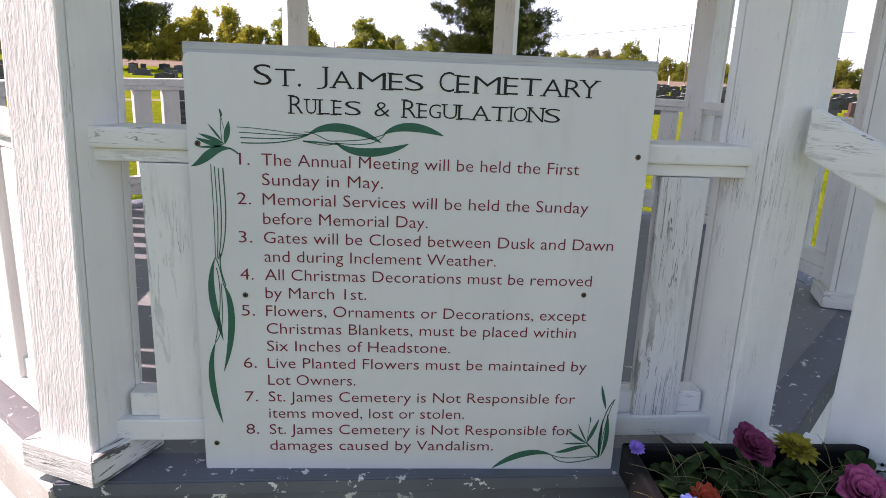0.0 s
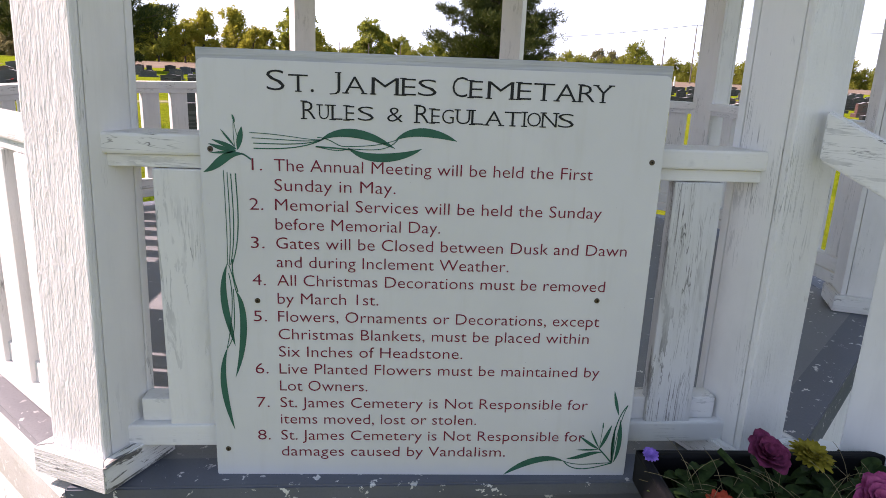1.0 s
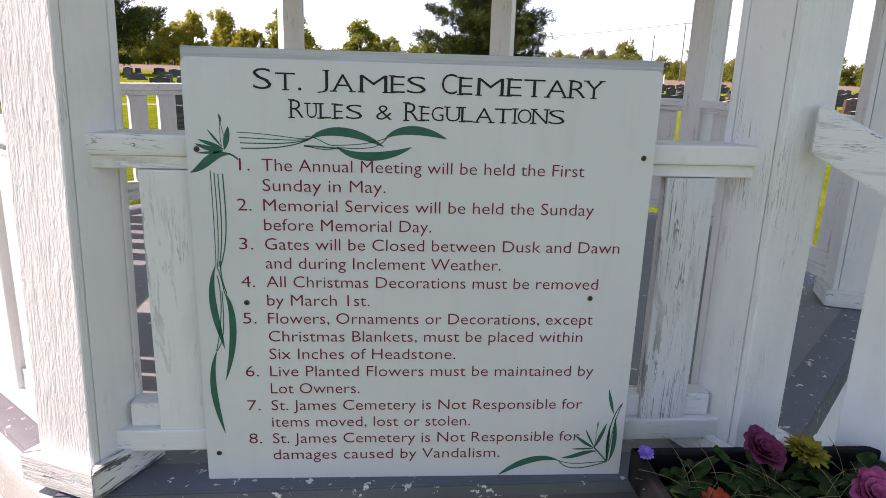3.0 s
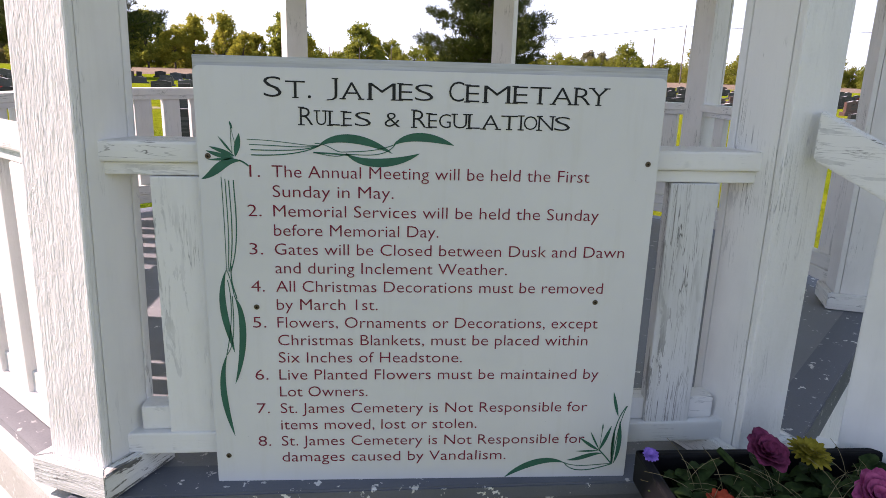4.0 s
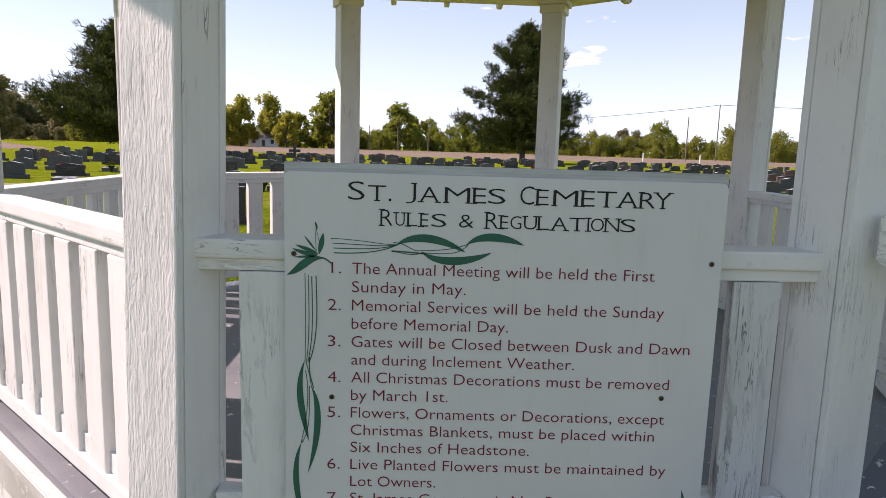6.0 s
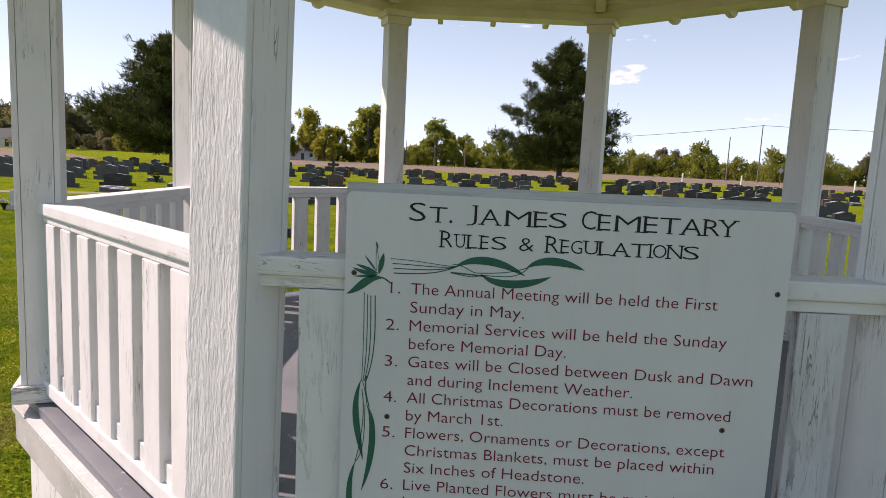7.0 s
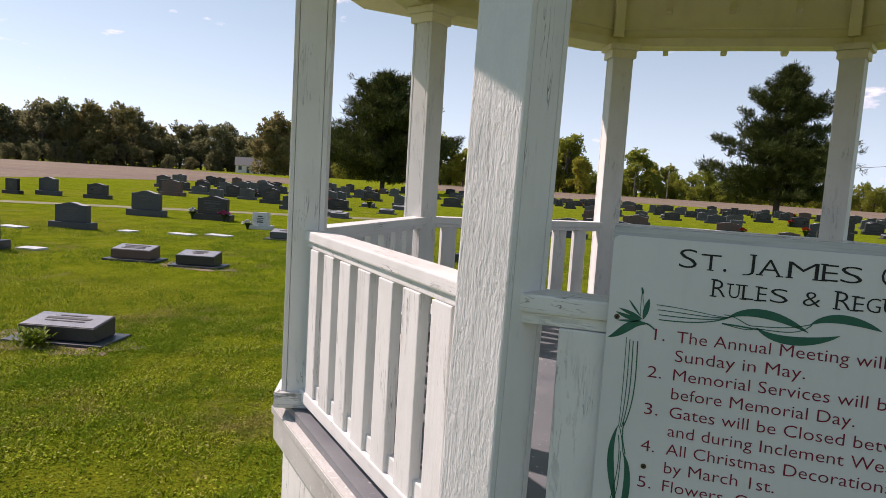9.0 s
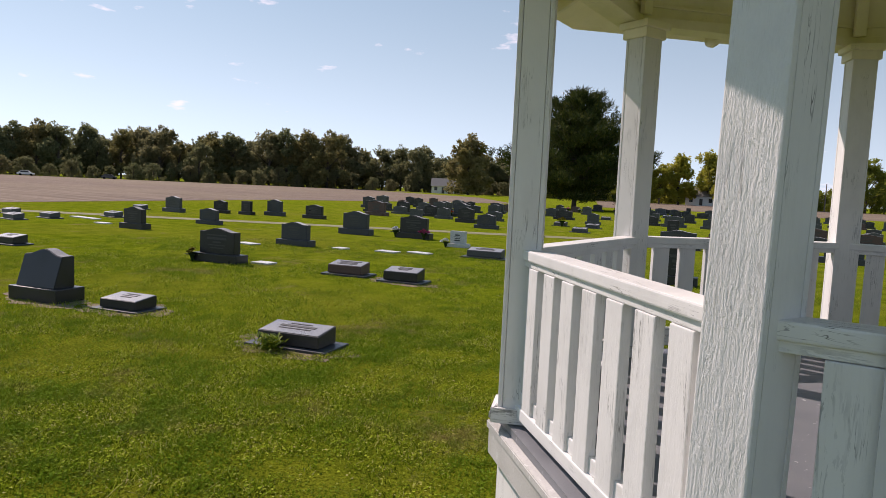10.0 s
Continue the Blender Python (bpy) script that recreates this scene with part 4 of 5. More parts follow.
def headstone(kind, colour, label, w=0.9, h=0.68, seed=1):
    """A stone of a kind, standing on the ground at its own origin and facing -y."""
    mat = STONE[colour]
    st = thing("headstone" if kind in ("upright", "slant", "tablet") else "grave_marker", label, "headstone" if kind in ("upright", "slant", "tablet") else "grave marker", None, "graves")
    if kind == "upright":
        part("base", box(-w / 2, w / 2, -0.17, 0.17, -0.03, 0.17, None, 0.012), mat, st)
        bm = upright(serpentine(w * 0.78, h - 0.17, 0.07), -0.09, 0.09, 0.008)
        bmesh.ops.translate(bm, vec=(0, 0, 0.1705), verts=bm.verts)
        sawn_lit_top(part("die", bm, mat, st), colour)
        part("inscription", bars(w * 0.6, 0.27, h - 0.13, -0.091, seed), M_CARVE, st)
    elif kind == "tablet":
        part("base", box(-w / 2, w / 2, -0.15, 0.15, -0.03, 0.14, None, 0.01), mat, st)
        bm = upright([(w * 0.36, 0), (w * 0.36, h - 0.14), (-w * 0.36, h - 0.14), (-w * 0.36, 0)], -0.08, 0.08, 0.01)
        bmesh.ops.translate(bm, vec=(0, 0, 0.1405), verts=bm.verts)
        sawn_lit_top(part("die", bm, mat, st), colour)
        part("inscription", bars(w * 0.5, 0.25, h - 0.12, -0.081, seed), M_CARVE, st)
    elif kind == "slant":
        part("base", box(-w / 2, w / 2, -0.21, 0.21, -0.03, 0.19, None, 0.012), mat, st)
        d = upright(serpentine(w * 0.80, h - 0.19, 0.08), -0.17, 0.13, 0.008)
        for v in d.verts:
            if v.co.y < 0:
                v.co.y += 0.15 * max(0.0, v.co.z) / (h - 0.19)
        bmesh.ops.translate(d, vec=(0, 0, 0.1905), verts=d.verts)
        sawn_lit_top(part("die", d, mat, st), colour)
    elif kind == "bevel":
        part("base", box(-w / 2 - 0.10, w / 2 + 0.10, -0.24, 0.24, -0.03, 0.03, None, 0.008), STONE["blue"], st)
        bm = box(-w / 2, w / 2, -0.17, 0.17, 0.0355, h, None, 0.008)
        for v in bm.verts:
            if v.co.z > h * 0.6 and v.co.y < 0:
                v.co.z -= 0.045
        part("die", bm, mat, st)
        # pale plate on a dark die: lit top and shaded sides held in colour
        tilt = math.degrees(math.atan2(0.045, 0.34))
        top = box(-w / 2 + 0.012, w / 2 - 0.012, -0.160, 0.160, 0.0, 0.005, None, 0.002)
        bmesh.ops.transform(top, matrix=Matrix.Translation((0, 0, h - 0.022)) @ pose(0, 0, 0, tilt), verts=top.verts)
        part("polished_top", top, STONE["top"], st, "polished top face, pale as if lit by the sky")
        tl = bars(w * 0.8, -0.08, 0.10, 0, seed)
        bmesh.ops.transform(tl, matrix=Matrix.Translation((0, 0, h - 0.0165)) @ pose(0, 0, 0, -90 + tilt), verts=tl.verts)
        part("inscription", tl, M_CARVE, st)
    else:
        part("slab", box(-w / 2, w / 2, -0.15, 0.15, -0.05, 0.035, None, 0.006), mat, st)
    return st


KINDS = {("upright", "black"): "polished black granite headstone with a curved top", ("upright", "grey"): "grey granite headstone with a curved top",
         ("upright", "blue"): "blue-grey granite headstone with a curved top", ("upright", "red"): "brownish red granite headstone with a curved top",
         ("slant", "black"): "dark granite slant headstone on a wide base", ("tablet", "grey"): "squared grey granite headstone",
         ("tablet", "black"): "squared black granite headstone", ("bevel", "mauve"): "low mauve-grey granite marker on a dark slab", ("bevel", "black"): "low dark granite marker on a grey slab",
         ("bevel", "red"): "low brown granite marker on a grey slab", ("bevel", "grey"): "low grey granite marker on a grey slab",
         ("flat", "pale"): "pale flat grave marker level with the lawn", ("tablet", "pale"): "small pale stone grave tablet"}
protos = {}


def put_stone(kind, colour, x, y, w, h, turned=0.0):
    """The first of a kind is built; the others are copies scaled to their size."""
    dw, dh = {"upright": (0.95, 0.68), "slant": (1.1, 0.69), "tablet": (0.7, 0.6), "bevel": (0.61, 0.20), "flat": (0.6, 0.035)}[kind]
    m = pose(x, y, 0, 0, 0, turned) @ Matrix.Diagonal((w / dw, 1, h / dh, 1))
    if (kind, colour) not in protos:
        ob = protos[kind, colour] = headstone(kind, colour, KINDS[kind, colour], dw, dh, len(protos) + 3)
        ob.matrix_basis = m
        return ob
    src = protos[kind, colour]
    keep = src.matrix_basis.copy()
    src.matrix_basis = Matrix.Identity(4)
    ob = copy_thing(src, m)
    src.matrix_basis = keep
    return ob


NEAR = [("slant", "black", -9.27, 2.50, 0.80, 0.64), ("bevel", "black", -8.06, 2.88, 0.54, 0.17), ("bevel", "mauve", -5.32, 3.05, 0.68, 0.20),
        ("upright", "black", -11.4, 6.65, 1.1, 0.66), ("bevel", "red", -8.6, 7.3, 0.66, 0.24), ("bevel", "black", -7.42, 7.4, 0.62, 0.24)]
NEAR += [("flat", "pale", -10.7, 7.15, 0.4, 0.035), ("upright", "blue", -13.3, 10.35, 1.0, 0.60), ("upright", "blue", -15.3, 14.8, 1.15, 0.76),
         ("upright", "black", -13.4, 15.45, 1.2, 0.72), ("upright", "black", -19.6, 9.7, 0.95, 0.66), ("upright", "blue", -20.7, 13.1, 0.95, 0.56)]
NEAR += [("upright", "black", -22.7, 20.1, 1.1, 0.63), ("upright", "grey", -28.2, 16.6, 1.1, 0.72), ("tablet", "black", -25.8, 18.8, 0.75, 0.63),
         ("upright", "blue", -24.9, 19.7, 1.0, 0.76), ("upright", "black", -27.2, 18.4, 0.9, 0.6), ("bevel", "black", -16.3, 4.95, 0.6, 0.22)]
NEAR += [("tablet", "pale", -10.8, 14.1, 0.62, 0.45), ("bevel", "grey", -8.7, 12.15, 0.85, 0.24), ("upright", "blue", -15.3, 23.0, 1.05, 0.62),
         ("upright", "black", -18.5, 26.3, 1.05, 0.74), ("tablet", "black", -4.0, 11.4, 0.75, 0.72)]
for args in NEAR:
    put_stone(*args, turned=15.0 if args[0] in ("bevel", "slant") else 11.0)
for x, y, w in ((-14.1, 9.5, 0.6), (-10.9, 11.15, 0.6), (-10.25, 11.6, 0.6), (-12.05, 10.7, 0.35), (-24.5, 10.7, 1.6), (-21.8, 9.9, 0.6)):
    put_stone("flat", "pale", x, y, w, 0.035)
for x, y in ((-24.7, 9.6), (-24.3, 8.3), (-27.4, 9.5), (-25.0, 12.0), (-30.6, 16.4), (-12.5, 21.3)):
    put_stone("bevel", "grey", x, y, 0.75, 0.22)
rnd = random.Random(8)
spots = [(a[2], a[3]) for a in NEAR]
y = 20.5
while y < 76:
    x = -30 + rnd.uniform(0, 2)
    while x < 46:
        x += rnd.uniform(1.35, 2.6)
        far_left = x < -0.45 * y - 8 and y < 28
        if rnd.random() < 0.40 or far_left or any(abs(x - a) < 1.4 and abs(y - b) < 1.6 for a, b in spots) or math.hypot(x - 10, y - 79) < 4:
            continue
        kind, colour = rnd.choice([("upright", "black")] * 4 + [("upright", "grey")] * 3 + [("upright", "blue")] * 3 + [("upright", "red")] * 2 + [("tablet", "grey"), ("tablet", "black"), ("bevel", "grey")])
        w, h = {"upright": (rnd.uniform(0.8, 1.5), rnd.uniform(0.46, 0.72)), "tablet": (rnd.uniform(0.6, 0.8), rnd.uniform(0.5, 0.85)), "bevel": (0.62, 0.22)}[kind]
        put_stone(kind, colour, x, y + rnd.uniform(-0.25, 0.25), w, h, rnd.uniform(2, 9))
        spots.append((x, y))
    y += rnd.uniform(3.6, 5.2)

# a close cluster towards the far field
for i in range(64):
    a, r = radians(rnd.uniform(117, 133)), rnd.uniform(32, 62)
    x, y = r * math.cos(a), r * math.sin(a)
    if any(abs(x - p) < 1.5 and abs(y - q) < 1.5 for p, q in spots):
        continue
    kind, colour = rnd.choice([("upright", "black")] * 3 + [("upright", "grey")] * 4 + [("upright", "blue")] * 3 + [("upright", "red")] * 3 + [("tablet", "grey"), ("bevel", "grey")])
    w, h = (rnd.uniform(0.9, 1.5), rnd.uniform(0.5, 0.85)) if kind != "bevel" else (0.62, 0.22)
    put_stone(kind, colour, x, y, w, h, rnd.uniform(6, 14))
    spots.append((x, y))

# a cross among the far stones
cross = thing("stone_cross", "dark stone cross on a block", "cross", pose(-9.5, 44.0, 0))
part("block", box(-0.3, 0.3, -0.2, 0.2, -0.03, 0.3, None, 0.01), STONE["black"], cross)
part("shaft", box(-0.09, 0.09, -0.07, 0.07, 0.3005, 1.45, None, 0.01), STONE["black"], cross)
part("arm", box(-0.38, 0.38, -0.075, 0.075, 0.95, 1.13, None, 0.01), STONE["black"], cross)

# bouquets left at stones
bouquets = {}


def bouquet(kind, x, y, s=1.0, z=0.0):
    """A round bunch of cloth flowers on short stems."""
    m = pose(x, y, z, 0, 0, (x * 37) % 360) @ Matrix.Scale(s, 4)
    if kind in bouquets:
        src = bouquets[kind]
        keep = src.matrix_basis.copy()
        src.matrix_basis = Matrix.Identity(4)
        copy_thing(src, m)
        src.matrix_basis = keep
        return
    b = thing("bouquet", kind + " cloth flowers with green leaves beside a headstone", "bouquet", None, "grave flowers")
    part("stems", lathe([(0.02, -0.02), (0.05, 0.1), (0.10, 0.18)], 10), M_LEAF, b)
    r2 = random.Random(kind)
    for i in range(9):
        a, q = r2.uniform(0, 6.28), r2.uniform(0, 0.13)
        bl = petal_bloom(0.06, 2, 6, None, 0.5, i + 2)
        bmesh.ops.transform(bl, matrix=pose(q * math.cos(a), q * math.sin(a), 0.24 - q * 0.5, r2.uniform(-40, 40), r2.uniform(-40, 40), 0), verts=bl.verts)
        part("bloom", bl, PET[kind], b)
    bm = bmesh.new()
    for i in range(12):
        a = r2.uniform(0, 6.28)
        leaf_card(bm, (0.04 * math.cos(a), 0.04 * math.sin(a), 0.12), (math.cos(a), math.sin(a), 0.4), 0.16, 0.06)
    part("leaves", bm, M_LEAF, b)
    bouquets[kind] = b
    b.matrix_basis = m


for kind, x, y, s in (("white", -13.95, 15.2, 1.2), ("pink", -12.82, 15.2, 1.2), ("yellow", -11.85, 6.35, 0.9), ("white", -10.95, 13.7, 0.9)):
    bouquet(kind, x, y, s)
rnd = random.Random(5)
for i in range(34):
    bx, by = spots[rnd.randrange(len(NEAR), len(spots))]
    bouquet(rnd.choice(("red", "orange", "white", "pink", "yellow", "red", "orange")), bx + rnd.choice((-0.55, 0.55, 0.3)), by - 0.42, rnd.uniform(1.0, 1.7))

# worn soil round the nearest markers
M_WORN = plain("bare_dry_soil", (0.20, 0.145, 0.085), 0.95, 0, 0.5, 14)
for sx, sy, rx, ry, sd in ((-5.3, 2.98, 0.62, 0.42, 1), (-8.06, 2.85, 0.6, 0.4, 2), (-9.27, 2.48, 0.65, 0.40, 3), (-7.42, 7.35, 0.6, 0.35, 4)):
    rq = random.Random(sd)
    ph = [rq.uniform(0, 6.28) for i in range(4)]
    rim = [(1 + 0.12 * math.sin(2 * a + ph[0]) + 0.09 * math.sin(5 * a + ph[1]) + 0.07 * math.sin(9 * a + ph[2]) + 0.05 * math.sin(17 * a + ph[3])) for a in [2 * math.pi * i / 64 for i in range(64)]]
    solid("soil_patch", prism([(sx + rx * q * math.cos(2 * math.pi * i / 64), sy + ry * q * math.sin(2 * math.pi * i / 64)) for i, q in enumerate(rim)], -0.04, 0.004), M_WORN, "patch of bare dry soil round a marker", "soil", "structure")

# weeds by the nearest marker
weeds = thing("weeds", "small green weed growing beside a grave marker", "plant", pose(-5.36, 2.74, 0))
rnd = random.Random(2)
bm = bmesh.new()
for i in range(240):
    a = rnd.uniform(0, 6.28)
    leaf_card(bm, (rnd.gauss(0, 0.075), rnd.gauss(0, 0.05), rnd.uniform(0, 0.13)), (math.cos(a), math.sin(a), 1.0), rnd.uniform(0.05, 0.10), 0.02)
part("leaves", bm, M_WEED, weeds)

# a worn track between the graves
solid("path", prism([(-40.0, 3.2), (-27.2, 11.2), (-18.3, 16.7), (-8.0, 22.6), (-8.6, 23.6), (-18.8, 17.7), (-27.7, 12.2), (-40.5, 4.2)], -0.05, 0.008), plain("dry_track_grass", (0.20, 0.185, 0.075), 0.95, 0, 0.35, 2), "worn dry grass track between the graves", "path", "structure")

# ---- trees ----


def tufts(name, centres, outs, size, per, mat, seed, slim=0.35, spread=1.0):
    """Many small pointed leaf blades round given centres, all in one mesh."""
    rs = np.random.RandomState(seed)
    c = np.repeat(np.asarray(centres, float), per, 0)
    o = np.repeat(np.asarray(outs, float), per, 0)
    n = len(c)
    d = o + rs.normal(0, 0.75 * spread, (n, 3))
    d /= np.linalg.norm(d, axis=1)[:, None]
    s = np.cross(d, rs.normal(0, 1, (n, 3)))
    s /= np.linalg.norm(s, axis=1)[:, None]
    ln = size * rs.uniform(0.6, 1.3, (n, 1))
    b = c + rs.normal(0, 0.35 * size * spread, (n, 3))
    v = np.empty((n * 4, 3))
    v[0::4] = b
    v[1::4] = b + d * ln * 0.5 + s * ln * slim
    v[2::4] = b + d * ln
    v[3::4] = b + d * ln * 0.5 - s * ln * slim
    i = np.arange(n)[:, None] * 4
    return mesh_from(name, v, np.hstack([i, i + 1, i + 2, i + 3]), mat)


def pine(height, spread, seed, x, y, label, blunt=0.9):
    """A pine: trunk, whorls of limbs that droop and rise, and clumps of needles along them."""
    rs = random.Random(seed)
    tree = thing("pine_tree", label, "tree", pose(x, y, 0, 0, 0, seed * 50))
    trunk = tube([(0, 0, -0.2), (0.1, 0, height * 0.5), (0, 0.05, height * 0.97)], height * 0.022, 0.03, 10, 14)
    part("trunk", trunk, M_BARK, tree, "brown trunk")
    limbs, cen, out = bmesh.new(), [], []
    z = height * 0.10
    while z < height * 0.985:
        f = z / height
        prof = spread * (min(1.0, 0.55 + 3.2 * (f - 0.08)) if f < 0.22 else ((1 - f) / 0.78) ** blunt)
        for i in range(rs.randint(5, 7)):
            a = rs.uniform(0, 6.28)
            ln = max(0.4, prof * rs.choice((0.5, 0.7, 0.85, 0.95, 1.05, 1.25)))
            rise = ln * (rs.uniform(-0.10, 0.22) + 0.45 * f)
            p0 = Vector((0, 0, z))
            p1 = Vector((math.cos(a) * ln * 0.5, math.sin(a) * ln * 0.5, z + rise * 0.25))
            p2 = Vector((math.cos(a) * ln, math.sin(a) * ln, z + rise))
            tube([p0, p1, p2], 0.014 * ln + 0.015, 0.012, 5, 4, limbs)
            k = max(4, int(ln * 5.2))
            for j in range(k):
                t = 0.22 + 0.78 * (j + rs.random()) / k
                c = p0 * (1 - t) ** 2 + p1 * 2 * t * (1 - t) + p2 * t * t
                wob = 0.20 * ln * (1.15 - t) + 0.10
                cen.append((c.x + rs.gauss(0, wob), c.y + rs.gauss(0, wob), c.z + rs.gauss(0.05, 0.13)))
                out.append((math.cos(a) * 0.6, math.sin(a) * 0.6, 0.75))
        z += height * rs.uniform(0.020, 0.034)
    tagged(part("limb", limbs, M_BARK, tree), kind="stuff")
    part("crown", tufts("crown", cen, out, 0.52, 26, M_PINE, seed, 0.07, 0.85), None, tree, "dark green needles in clumps")
    return tree


pine(15.6, 7.6, 4, 10.3, 79.0, "tall dark green pine with a gap among its lower limbs")
pine(12.8, 8.0, 9, -31.2, 67.5, "broad dark green pine beyond the graves", 0.78)

tree_kinds = {}


def broadleaf(kind, mat, height, width, seed, gappy):
    """A broadleaf tree: forked trunk, limbs and a crown of leaf clumps with gaps."""
    rs = random.Random(seed)
    label = {"oak": "dull green leafy tree starting to turn", "gold": "yellowing autumn tree with a loose crown", "wood": "dark green tree of the far woods", "bush": "rounded olive green thicket tree", "thicket": "dark olive thicket below the far woods", "dull": "olive brown tree turning in the far woods"}[kind]
    tree = thing("tree", label, "tree", None, "trees round the fields")
    wood = tube([(0, 0, -0.3), (0.1, 0.1, height * 0.3), (0.0, 0.2, height * 0.62)], height * 0.024, height * 0.010, 7, 6)
    cen, out = [], []
    low = {"oak": 0.16, "gold": 0.16, "wood": 0.08, "bush": 0.05, "thicket": 0.03, "dull": 0.08}[kind]
    for i in range(26):
        a = rs.uniform(0, 6.28)
        f = low + (0.92 - low) * (i + rs.random()) / 26
        bulge = math.sin(math.pi * min(1.0, 0.25 + 0.72 * (f - low) / (0.95 - low))) ** 0.7
        ln = width * 0.46 * bulge * rs.uniform(0.35, 1.0)
        tip = Vector((math.cos(a) * ln, math.sin(a) * ln, height * f))
        tube([(0, 0.1, height * f * 0.55), (tip.x * 0.4, tip.y * 0.4, height * f * 0.8), tip], height * 0.009, 0.03, 5, 4, wood)
        r = width * rs.uniform(0.11, 0.20) * (0.75 if gappy and rs.random() < 0.4 else 1.0)
        for j in range(30):
            d = Vector((rs.gauss(0, 1), rs.gauss(0, 1), rs.gauss(0, 0.85))).normalized() * r * rs.uniform(0.4, 1.0)
            cen.append(tuple(tip + d))
            out.append(tuple(d.normalized() + Vector((0, 0, 0.2))))
    part("trunk", wood, M_BARK, tree)
    part("crown", tufts("crown", cen, out, 0.036 * height, 15, mat, seed, 0.36, 1.25), None, tree)
    return tree


for kind, mat, h, w, n in (("oak", M_OAK, 13, 10, 3), ("gold", M_GOLD, 12, 8.5, 3), ("wood", M_WOODS, 13, 11, 3), ("bush", M_OAK, 7, 8, 2), ("thicket", M_WOODS, 7, 8, 2), ("dull", M_DULL, 13, 11, 2)):
    tree_kinds[kind] = [broadleaf(kind, mat, h, w, 30 + 7 * i + len(kind), kind not in ("bush", "thicket")) for i in range(n)]
placed = set()
rnd = random.Random(77)


def plant(kind, x, y, s):
    fresh = [t for t in tree_kinds[kind] if t.name not in placed]
    src = fresh[0] if fresh else rnd.choice(tree_kinds[kind])
    m = pose(x, y, 0, 0, 0, rnd.uniform(0, 360)) @ Matrix.Diagonal((s * rnd.uniform(0.9, 1.15), s * rnd.uniform(0.9, 1.15), s * rnd.uniform(0.9, 1.1), 1))
    if src.name not in placed:
        placed.add(src.name)
        src.matrix_basis = m
    else:
        keep = src.matrix_basis.copy()
        src.matrix_basis = Matrix.Identity(4)
        copy_thing(src, m)
        src.matrix_basis = keep


def along(deg, dist):
    return dist * math.cos(radians(deg)), dist * math.sin(radians(deg))


# the far woods: headings in degrees from +x towards +y
deg = 184.0
while deg > 116:
    x, y = along(deg, rnd.uniform(236, 262))
    plant(rnd.choice(("wood", "wood", "wood", "dull")), x, y, rnd.uniform(0.9, 1.5))
    x, y = along(deg - 0.5, rnd.uniform(262, 285))
    plant("wood", x, y, rnd.uniform(1.0, 1.4))
    x, y = along(deg - 0.8, rnd.uniform(230, 240))
    plant("thicket", x, y, rnd.uniform(0.5, 0.9))
    deg -= rnd.uniform(1.1, 1.7)
for deg, kind, s in ((123.3, "dull", 1.5), (113.0, "wood", 1.15), (109.4, "oak", 1.15), (107.5, "gold", 1.05), (106.0, "gold", 1.2), (103.8, "gold", 1.35), (102.4, "gold", 0.95), (98.8, "oak", 1.3), (97.6, "gold", 0.85), (115.6, "oak", 0.95)):
    x, y = along(deg, rnd.uniform(205, 222))
    plant(kind, x, y, s)
deg = 118.0
while deg > 54:
    x, y = along(deg, rnd.uniform(225, 245))
    plant(rnd.choice(("bush", "bush", "bush", "gold", "oak")) if deg > 84 else rnd.choice(("bush", "wood", "bush")), x, y, rnd.uniform(0.75, 1.15) if deg > 84 else rnd.uniform(0.75, 1.0) * 0.85)
    x, y = along(deg - 0.4, rnd.uniform(222, 232))
    plant("bush", x, y, rnd.uniform(0.7, 1.1))
    deg -= rnd.uniform(0.8, 1.3)
for deg, s in ((71.3, 1.0), (66.0, 0.9), (63.0, 0.85)):
    x, y = along(deg, 215)
    plant("bush", x, y, s * 1.45)

# ---- houses, poles, road sign ----


def house(x, y, w, d, h, roof_h, turned, label):
    hs = thing("house", label, "house", pose(x, y, 0, 0, 0, turned))
    part("wall", box(-w / 2, w / 2, -d / 2, d / 2, -0.2, h, None, 0.02), M_SIDING, hs)
    rf = prism([(-d / 2 - 0.4, 0), (d / 2 + 0.4, 0), (0, roof_h)], -w / 2 - 0.3, w / 2 + 0.3)
    bmesh.ops.transform(rf, matrix=Matrix.Translation((0, 0, h + 0.004)) @ Matrix(((0, 0, 1, 0), (1, 0, 0, 0), (0, 1, 0, 0), (0, 0, 0, 1))), verts=rf.verts)
    part("roof", rf, M_ROOF, hs)
    for ux in (-0.32, 0.0, 0.3):
        if ux == 0.0:
            part("door", box(-0.45, 0.45, -d / 2 - 0.05, -d / 2 - 0.004, 0.1, 2.1, None, 0.01), M_GLASS, hs)
        else:
            part("window", box(ux * w - 0.5, ux * w + 0.5, -d / 2 - 0.05, -d / 2 - 0.004, 1.0, 2.2, None, 0.01), M_GLASS, hs)
    return hs


hx, hy = along(125.4, 226)
house(hx, hy, 7.6, 6.5, 2.4, 2.7, 34, "small white house with a grey roof before the woods")
hx, hy = along(104.2, 221)
house(hx, hy, 9, 7, 2.8, 3.2, 10, "white house half hidden behind yellow trees")
hx, hy = along(172, 232)
house(hx, hy, 26, 8, 3.0, 1.2, 80, "long low white building at the edge of the woods")


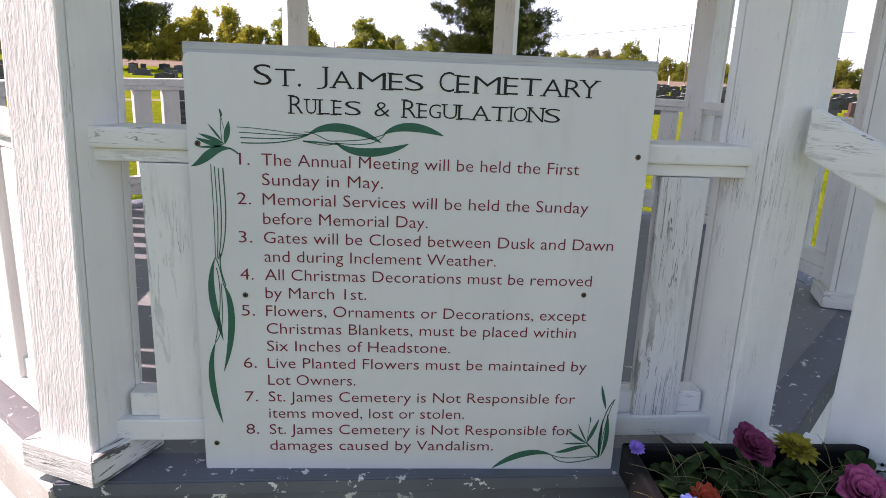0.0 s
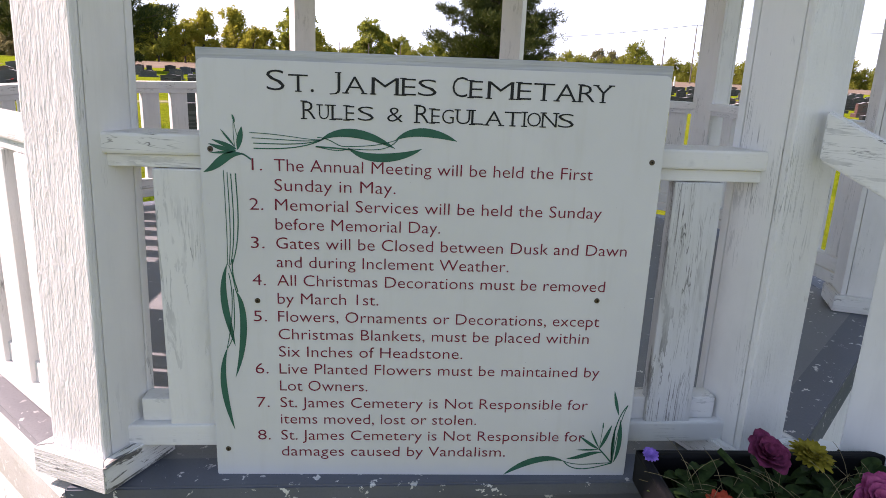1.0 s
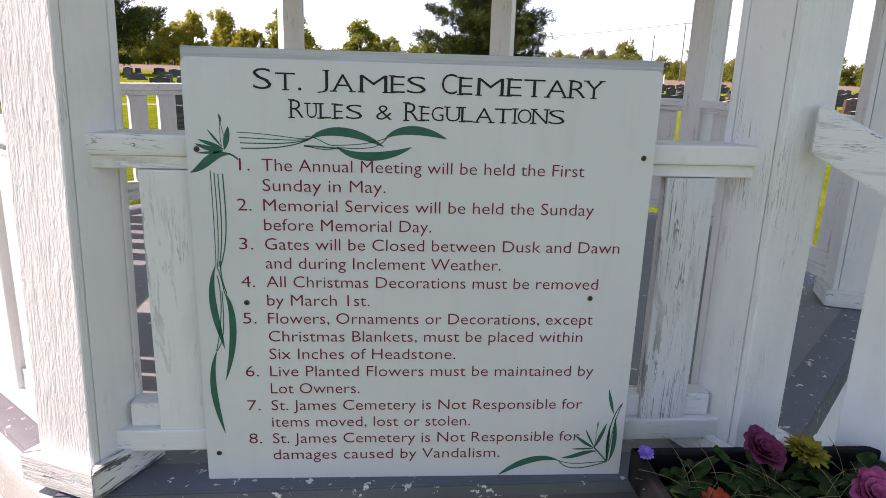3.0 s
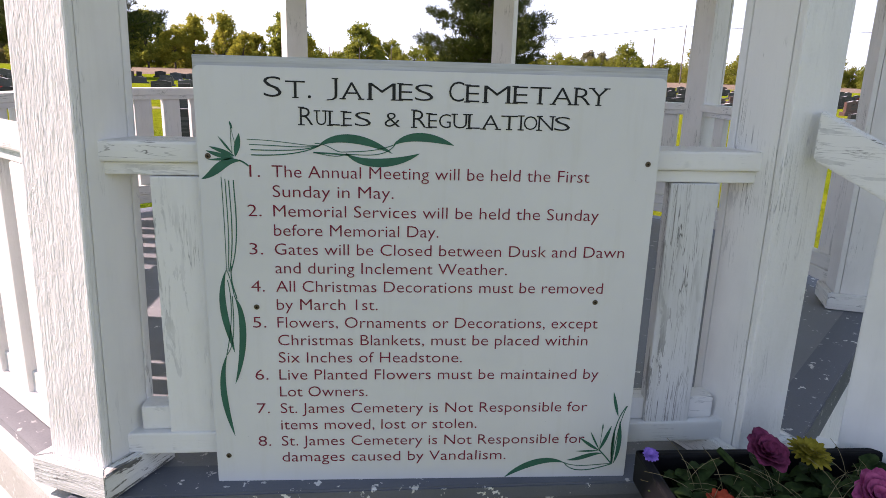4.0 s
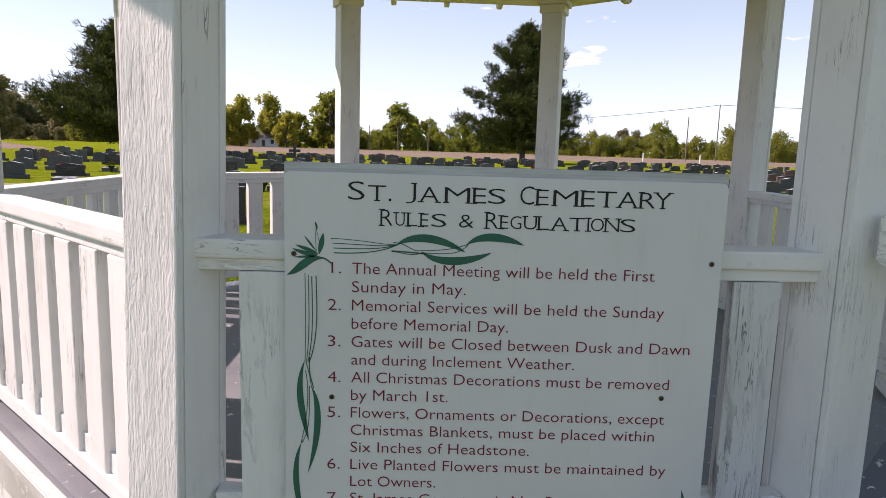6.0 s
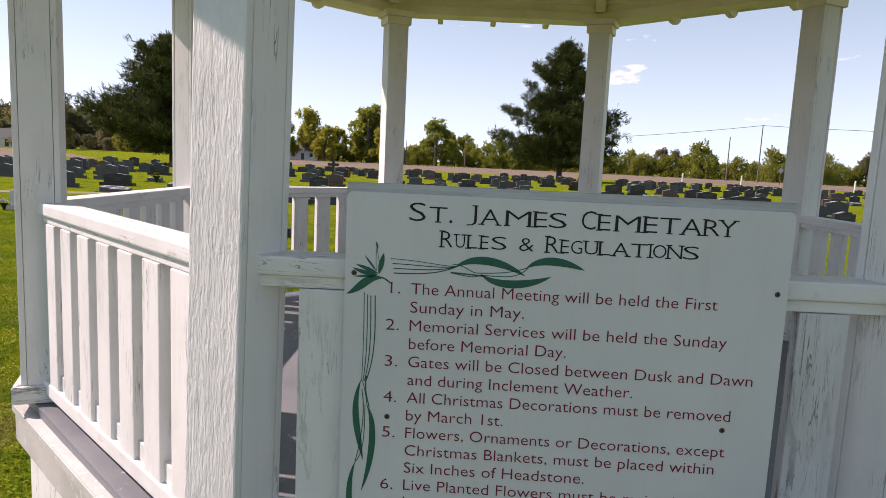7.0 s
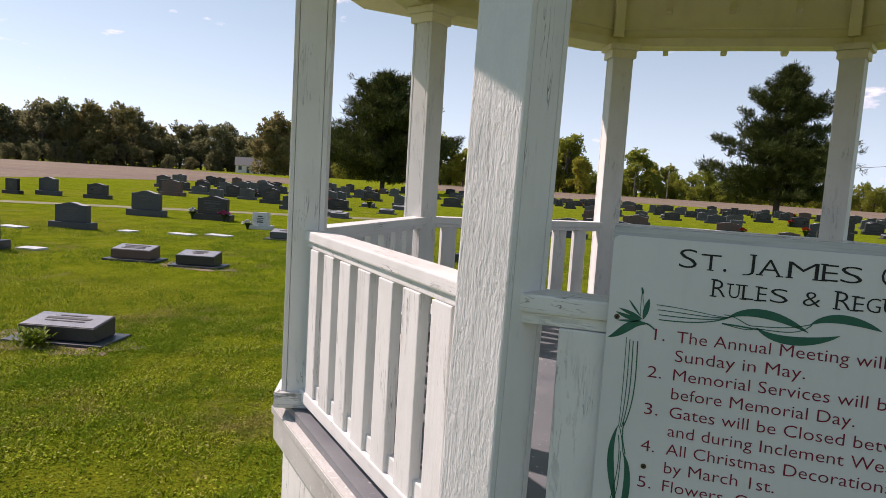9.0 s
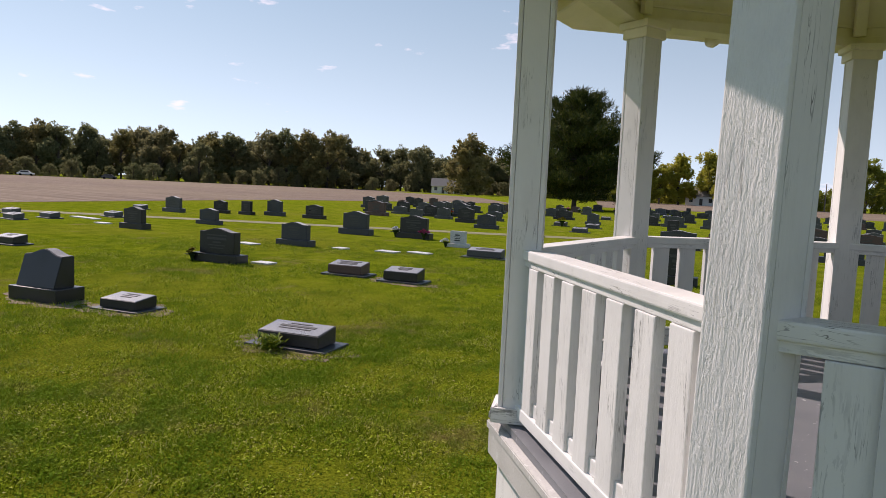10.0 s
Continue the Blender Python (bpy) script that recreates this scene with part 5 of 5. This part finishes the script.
def car(x, y, turned, mat, label):
    """A car far off on the road: body with bonnet and cabin, windows and four wheels."""
    c = thing("car", label, "car", pose(x, y, 0, 0, 0, turned))
    side = [(-2.1, 0.35), (2.1, 0.35), (2.15, 0.75), (1.25, 0.9), (0.65, 1.42), (-1.1, 1.45), (-1.75, 0.95), (-2.15, 0.9)]
    part("body", upright(side, -0.85, 0.85, 0.05), mat, c)
    part("window", upright([(0.98, 0.95), (0.55, 1.36), (-1.0, 1.38), (-1.5, 0.97)], -0.86, 0.86, 0.0), M_GLASS, c)
    for wx in (-1.3, 1.35):
        for wy in (-0.78, 0.78):
            part("wheel", lathe([(0.0, -0.1), (0.28, -0.1), (0.33, -0.06), (0.33, 0.06), (0.28, 0.1), (0.0, 0.1)], 14, pose(wx, wy, 0.33, 90)), M_DARK, c)


cx, cy = along(157.3, 224)
car(cx, cy, 60, M_SIDING, "white car on the far road")
cx, cy = along(151.9, 222)
car(cx, cy, 55, STONE["grey"], "silver car on the far road")


def pole(x, y, h, arm):
    p = thing("utility_pole", "weathered wooden utility pole beside the field", "utility pole", pose(x, y, 0, 0, 0, 20), "utility poles")
    part("shaft", tube([(0, 0, -0.3), (0, 0, h * 0.5), (0.03, 0, h)], 0.17, 0.11, 10, 6), M_POLE, p)
    if arm:
        part("crossarm", box(-1.1, 1.1, 0.12, 0.22, h - 0.6, h - 0.45, None, 0.01), M_POLE, p)
    return p


P1, P2 = (71.5, 170.0), (63.8, 170.0)
pole(*P1, 14.2, False)
pole(*P2, 11.0, False)
pole(80.0, 230.0, 9.5, False)
pole(70.5, 215.0, 10.0, False)
for i, deg in enumerate((93.2, 90.6, 95.6)):
    x, y = along(deg, 205)
    pole(x, y, 7.5, False)
wires = thing("power_lines", "thin dark overhead wires between poles", "cable", pose(*P1, 14.1))
part("wire", tube([(0, 0, 0), (-25, 12, -3.6), (-62, 30, -5.8)], 0.055, 0.055, 5, 12), M_CABLE, wires)
part("wire", tube([(0, 0, 0), (30, -12, -1.6), (80, -30, -1.0)], 0.055, 0.055, 5, 12), M_CABLE, wires)
rs_x, rs_y = along(65.6, 150)
road_sign = thing("road_sign", "diamond road sign seen from behind on a post", "road sign", pose(rs_x, rs_y, 0))
part("post", box(-0.05, 0.05, -0.03, 0.03, -0.2, 3.2, None, 0.005), M_POLE, road_sign)
part("plate", box(-0.45, 0.45, -0.05, -0.031, -0.45, 0.45, Matrix.Translation((0, 0, 2.9)) @ pose(0, 0, 0, 0, 45), 0.004), plain("sign_back_metal", (0.35, 0.36, 0.36), 0.45, 0.7), road_sign)
for deg, d in ((72.6, 88), (68.2, 90), (60.5, 92)):
    x, y = along(deg, d)
    bol = thing("marker_post", "white marker post at the cemetery edge", "post", pose(x, y, 0), "marker posts")
    part("post", tube([(0, 0, -0.1), (0, 0, 0.6), (0, 0, 1.5)], 0.09, 0.09, 10, 3), M_SIDING, bol)
    part("top", lathe([(0.11, 1.48), (0.11, 1.53), (0.0, 1.58)], 10), M_SIDING, bol)

# ---- grass blades close to the way ----


def blades(n, x0, x1, y0, y1, lo, hi, seed, clover=0.0, cx=-4.5, cy=2.5, reach=3.0, fade=2.5):
    """Short blades, and with clover some small leaves lying nearly flat, thinning out with distance."""
    rs = np.random.RandomState(seed)
    x, y = rs.uniform(x0, x1, n), rs.uniform(y0, y1, n)
    keep = (np.abs(x - CX) + np.abs(y - CY) > 2.80) | (np.maximum(np.abs(x - CX), np.abs(y - CY)) > 1.96)
    for sx, sy, rx, ry in ((-5.32, 3.05, 0.42, 0.25), (-8.06, 2.88, 0.4, 0.25), (-9.27, 2.50, 0.45, 0.22), (0.72, -0.26, 0.3, 0.16)):
        keep &= (np.abs(x - sx) > rx) | (np.abs(y - sy) > ry)
    keep &= rs.uniform(0, 1, n) > (np.hypot(x - cx, y - cy) - reach) / fade
    clump = np.zeros(n)
    for q in range(12):
        fx, fy = rs.normal(0, 1.3 * 1.4 ** q, 2)
        clump += np.sin(fx * x + fy * y + rs.uniform(0, 6.28)) / 1.12 ** q
    clump = np.tanh(clump * 0.7)
    keep &= rs.uniform(-1.15, 1, n) < clump
    x, y, clump = x[keep], y[keep], clump[keep]
    n = len(x)
    a = rs.uniform(0, 6.28, n)
    h = rs.uniform(lo, hi, n) * (0.75 + 0.45 * clump)
    w = rs.uniform(0.0028, 0.0055, n)
    lean = rs.normal(0, 0.8, (n, 2)) * h[:, None]
    v = np.zeros((n * 4, 3))
    flat = rs.uniform(0, 1, n) < clover
    v[0::4] = np.stack([x - w * np.cos(a), y - w * np.sin(a), np.full(n, -0.002)], 1)
    v[1::4] = np.stack([x + w * np.cos(a), y + w * np.sin(a), np.full(n, -0.002)], 1)
    v[2::4] = np.stack([x + lean[:, 0] + w * 0.3, y + lean[:, 1], h], 1)
    v[3::4] = np.stack([x + lean[:, 0] - w * 0.3, y + lean[:, 1], h], 1)
    r = rs.uniform(0.0045, 0.0105, n)
    for c in range(4):
        q = a + c * math.pi / 2
        tilt = rs.normal(0, 0.25, n) * r
        leafy = np.stack([x + r * np.cos(q), y + r * np.sin(q), h * 0.8 + tilt], 1)
        v[c::4][flat] = leafy[flat]
    i = np.arange(n)[:, None] * 4
    return mesh_from("grass", v, np.hstack([i, i + 1, i + 2, i + 3]), M_BLADE)


tagged(new("grass", blades(520000, -8.5, -1.2, -1.5, 7.0, 0.010, 0.034, 1, 0.30, -4.0, 2.2, 2.6, 2.6)), "short mown grass with clover leaves", "grass", "", "stuff")
tagged(new("grass", blades(520000, -18.0, -1.0, -2.0, 16.0, 0.016, 0.045, 2, 0.15, -7.5, 5.5, 6.0, 5.0)), "short mown grass blades further off", "grass", "", "stuff")
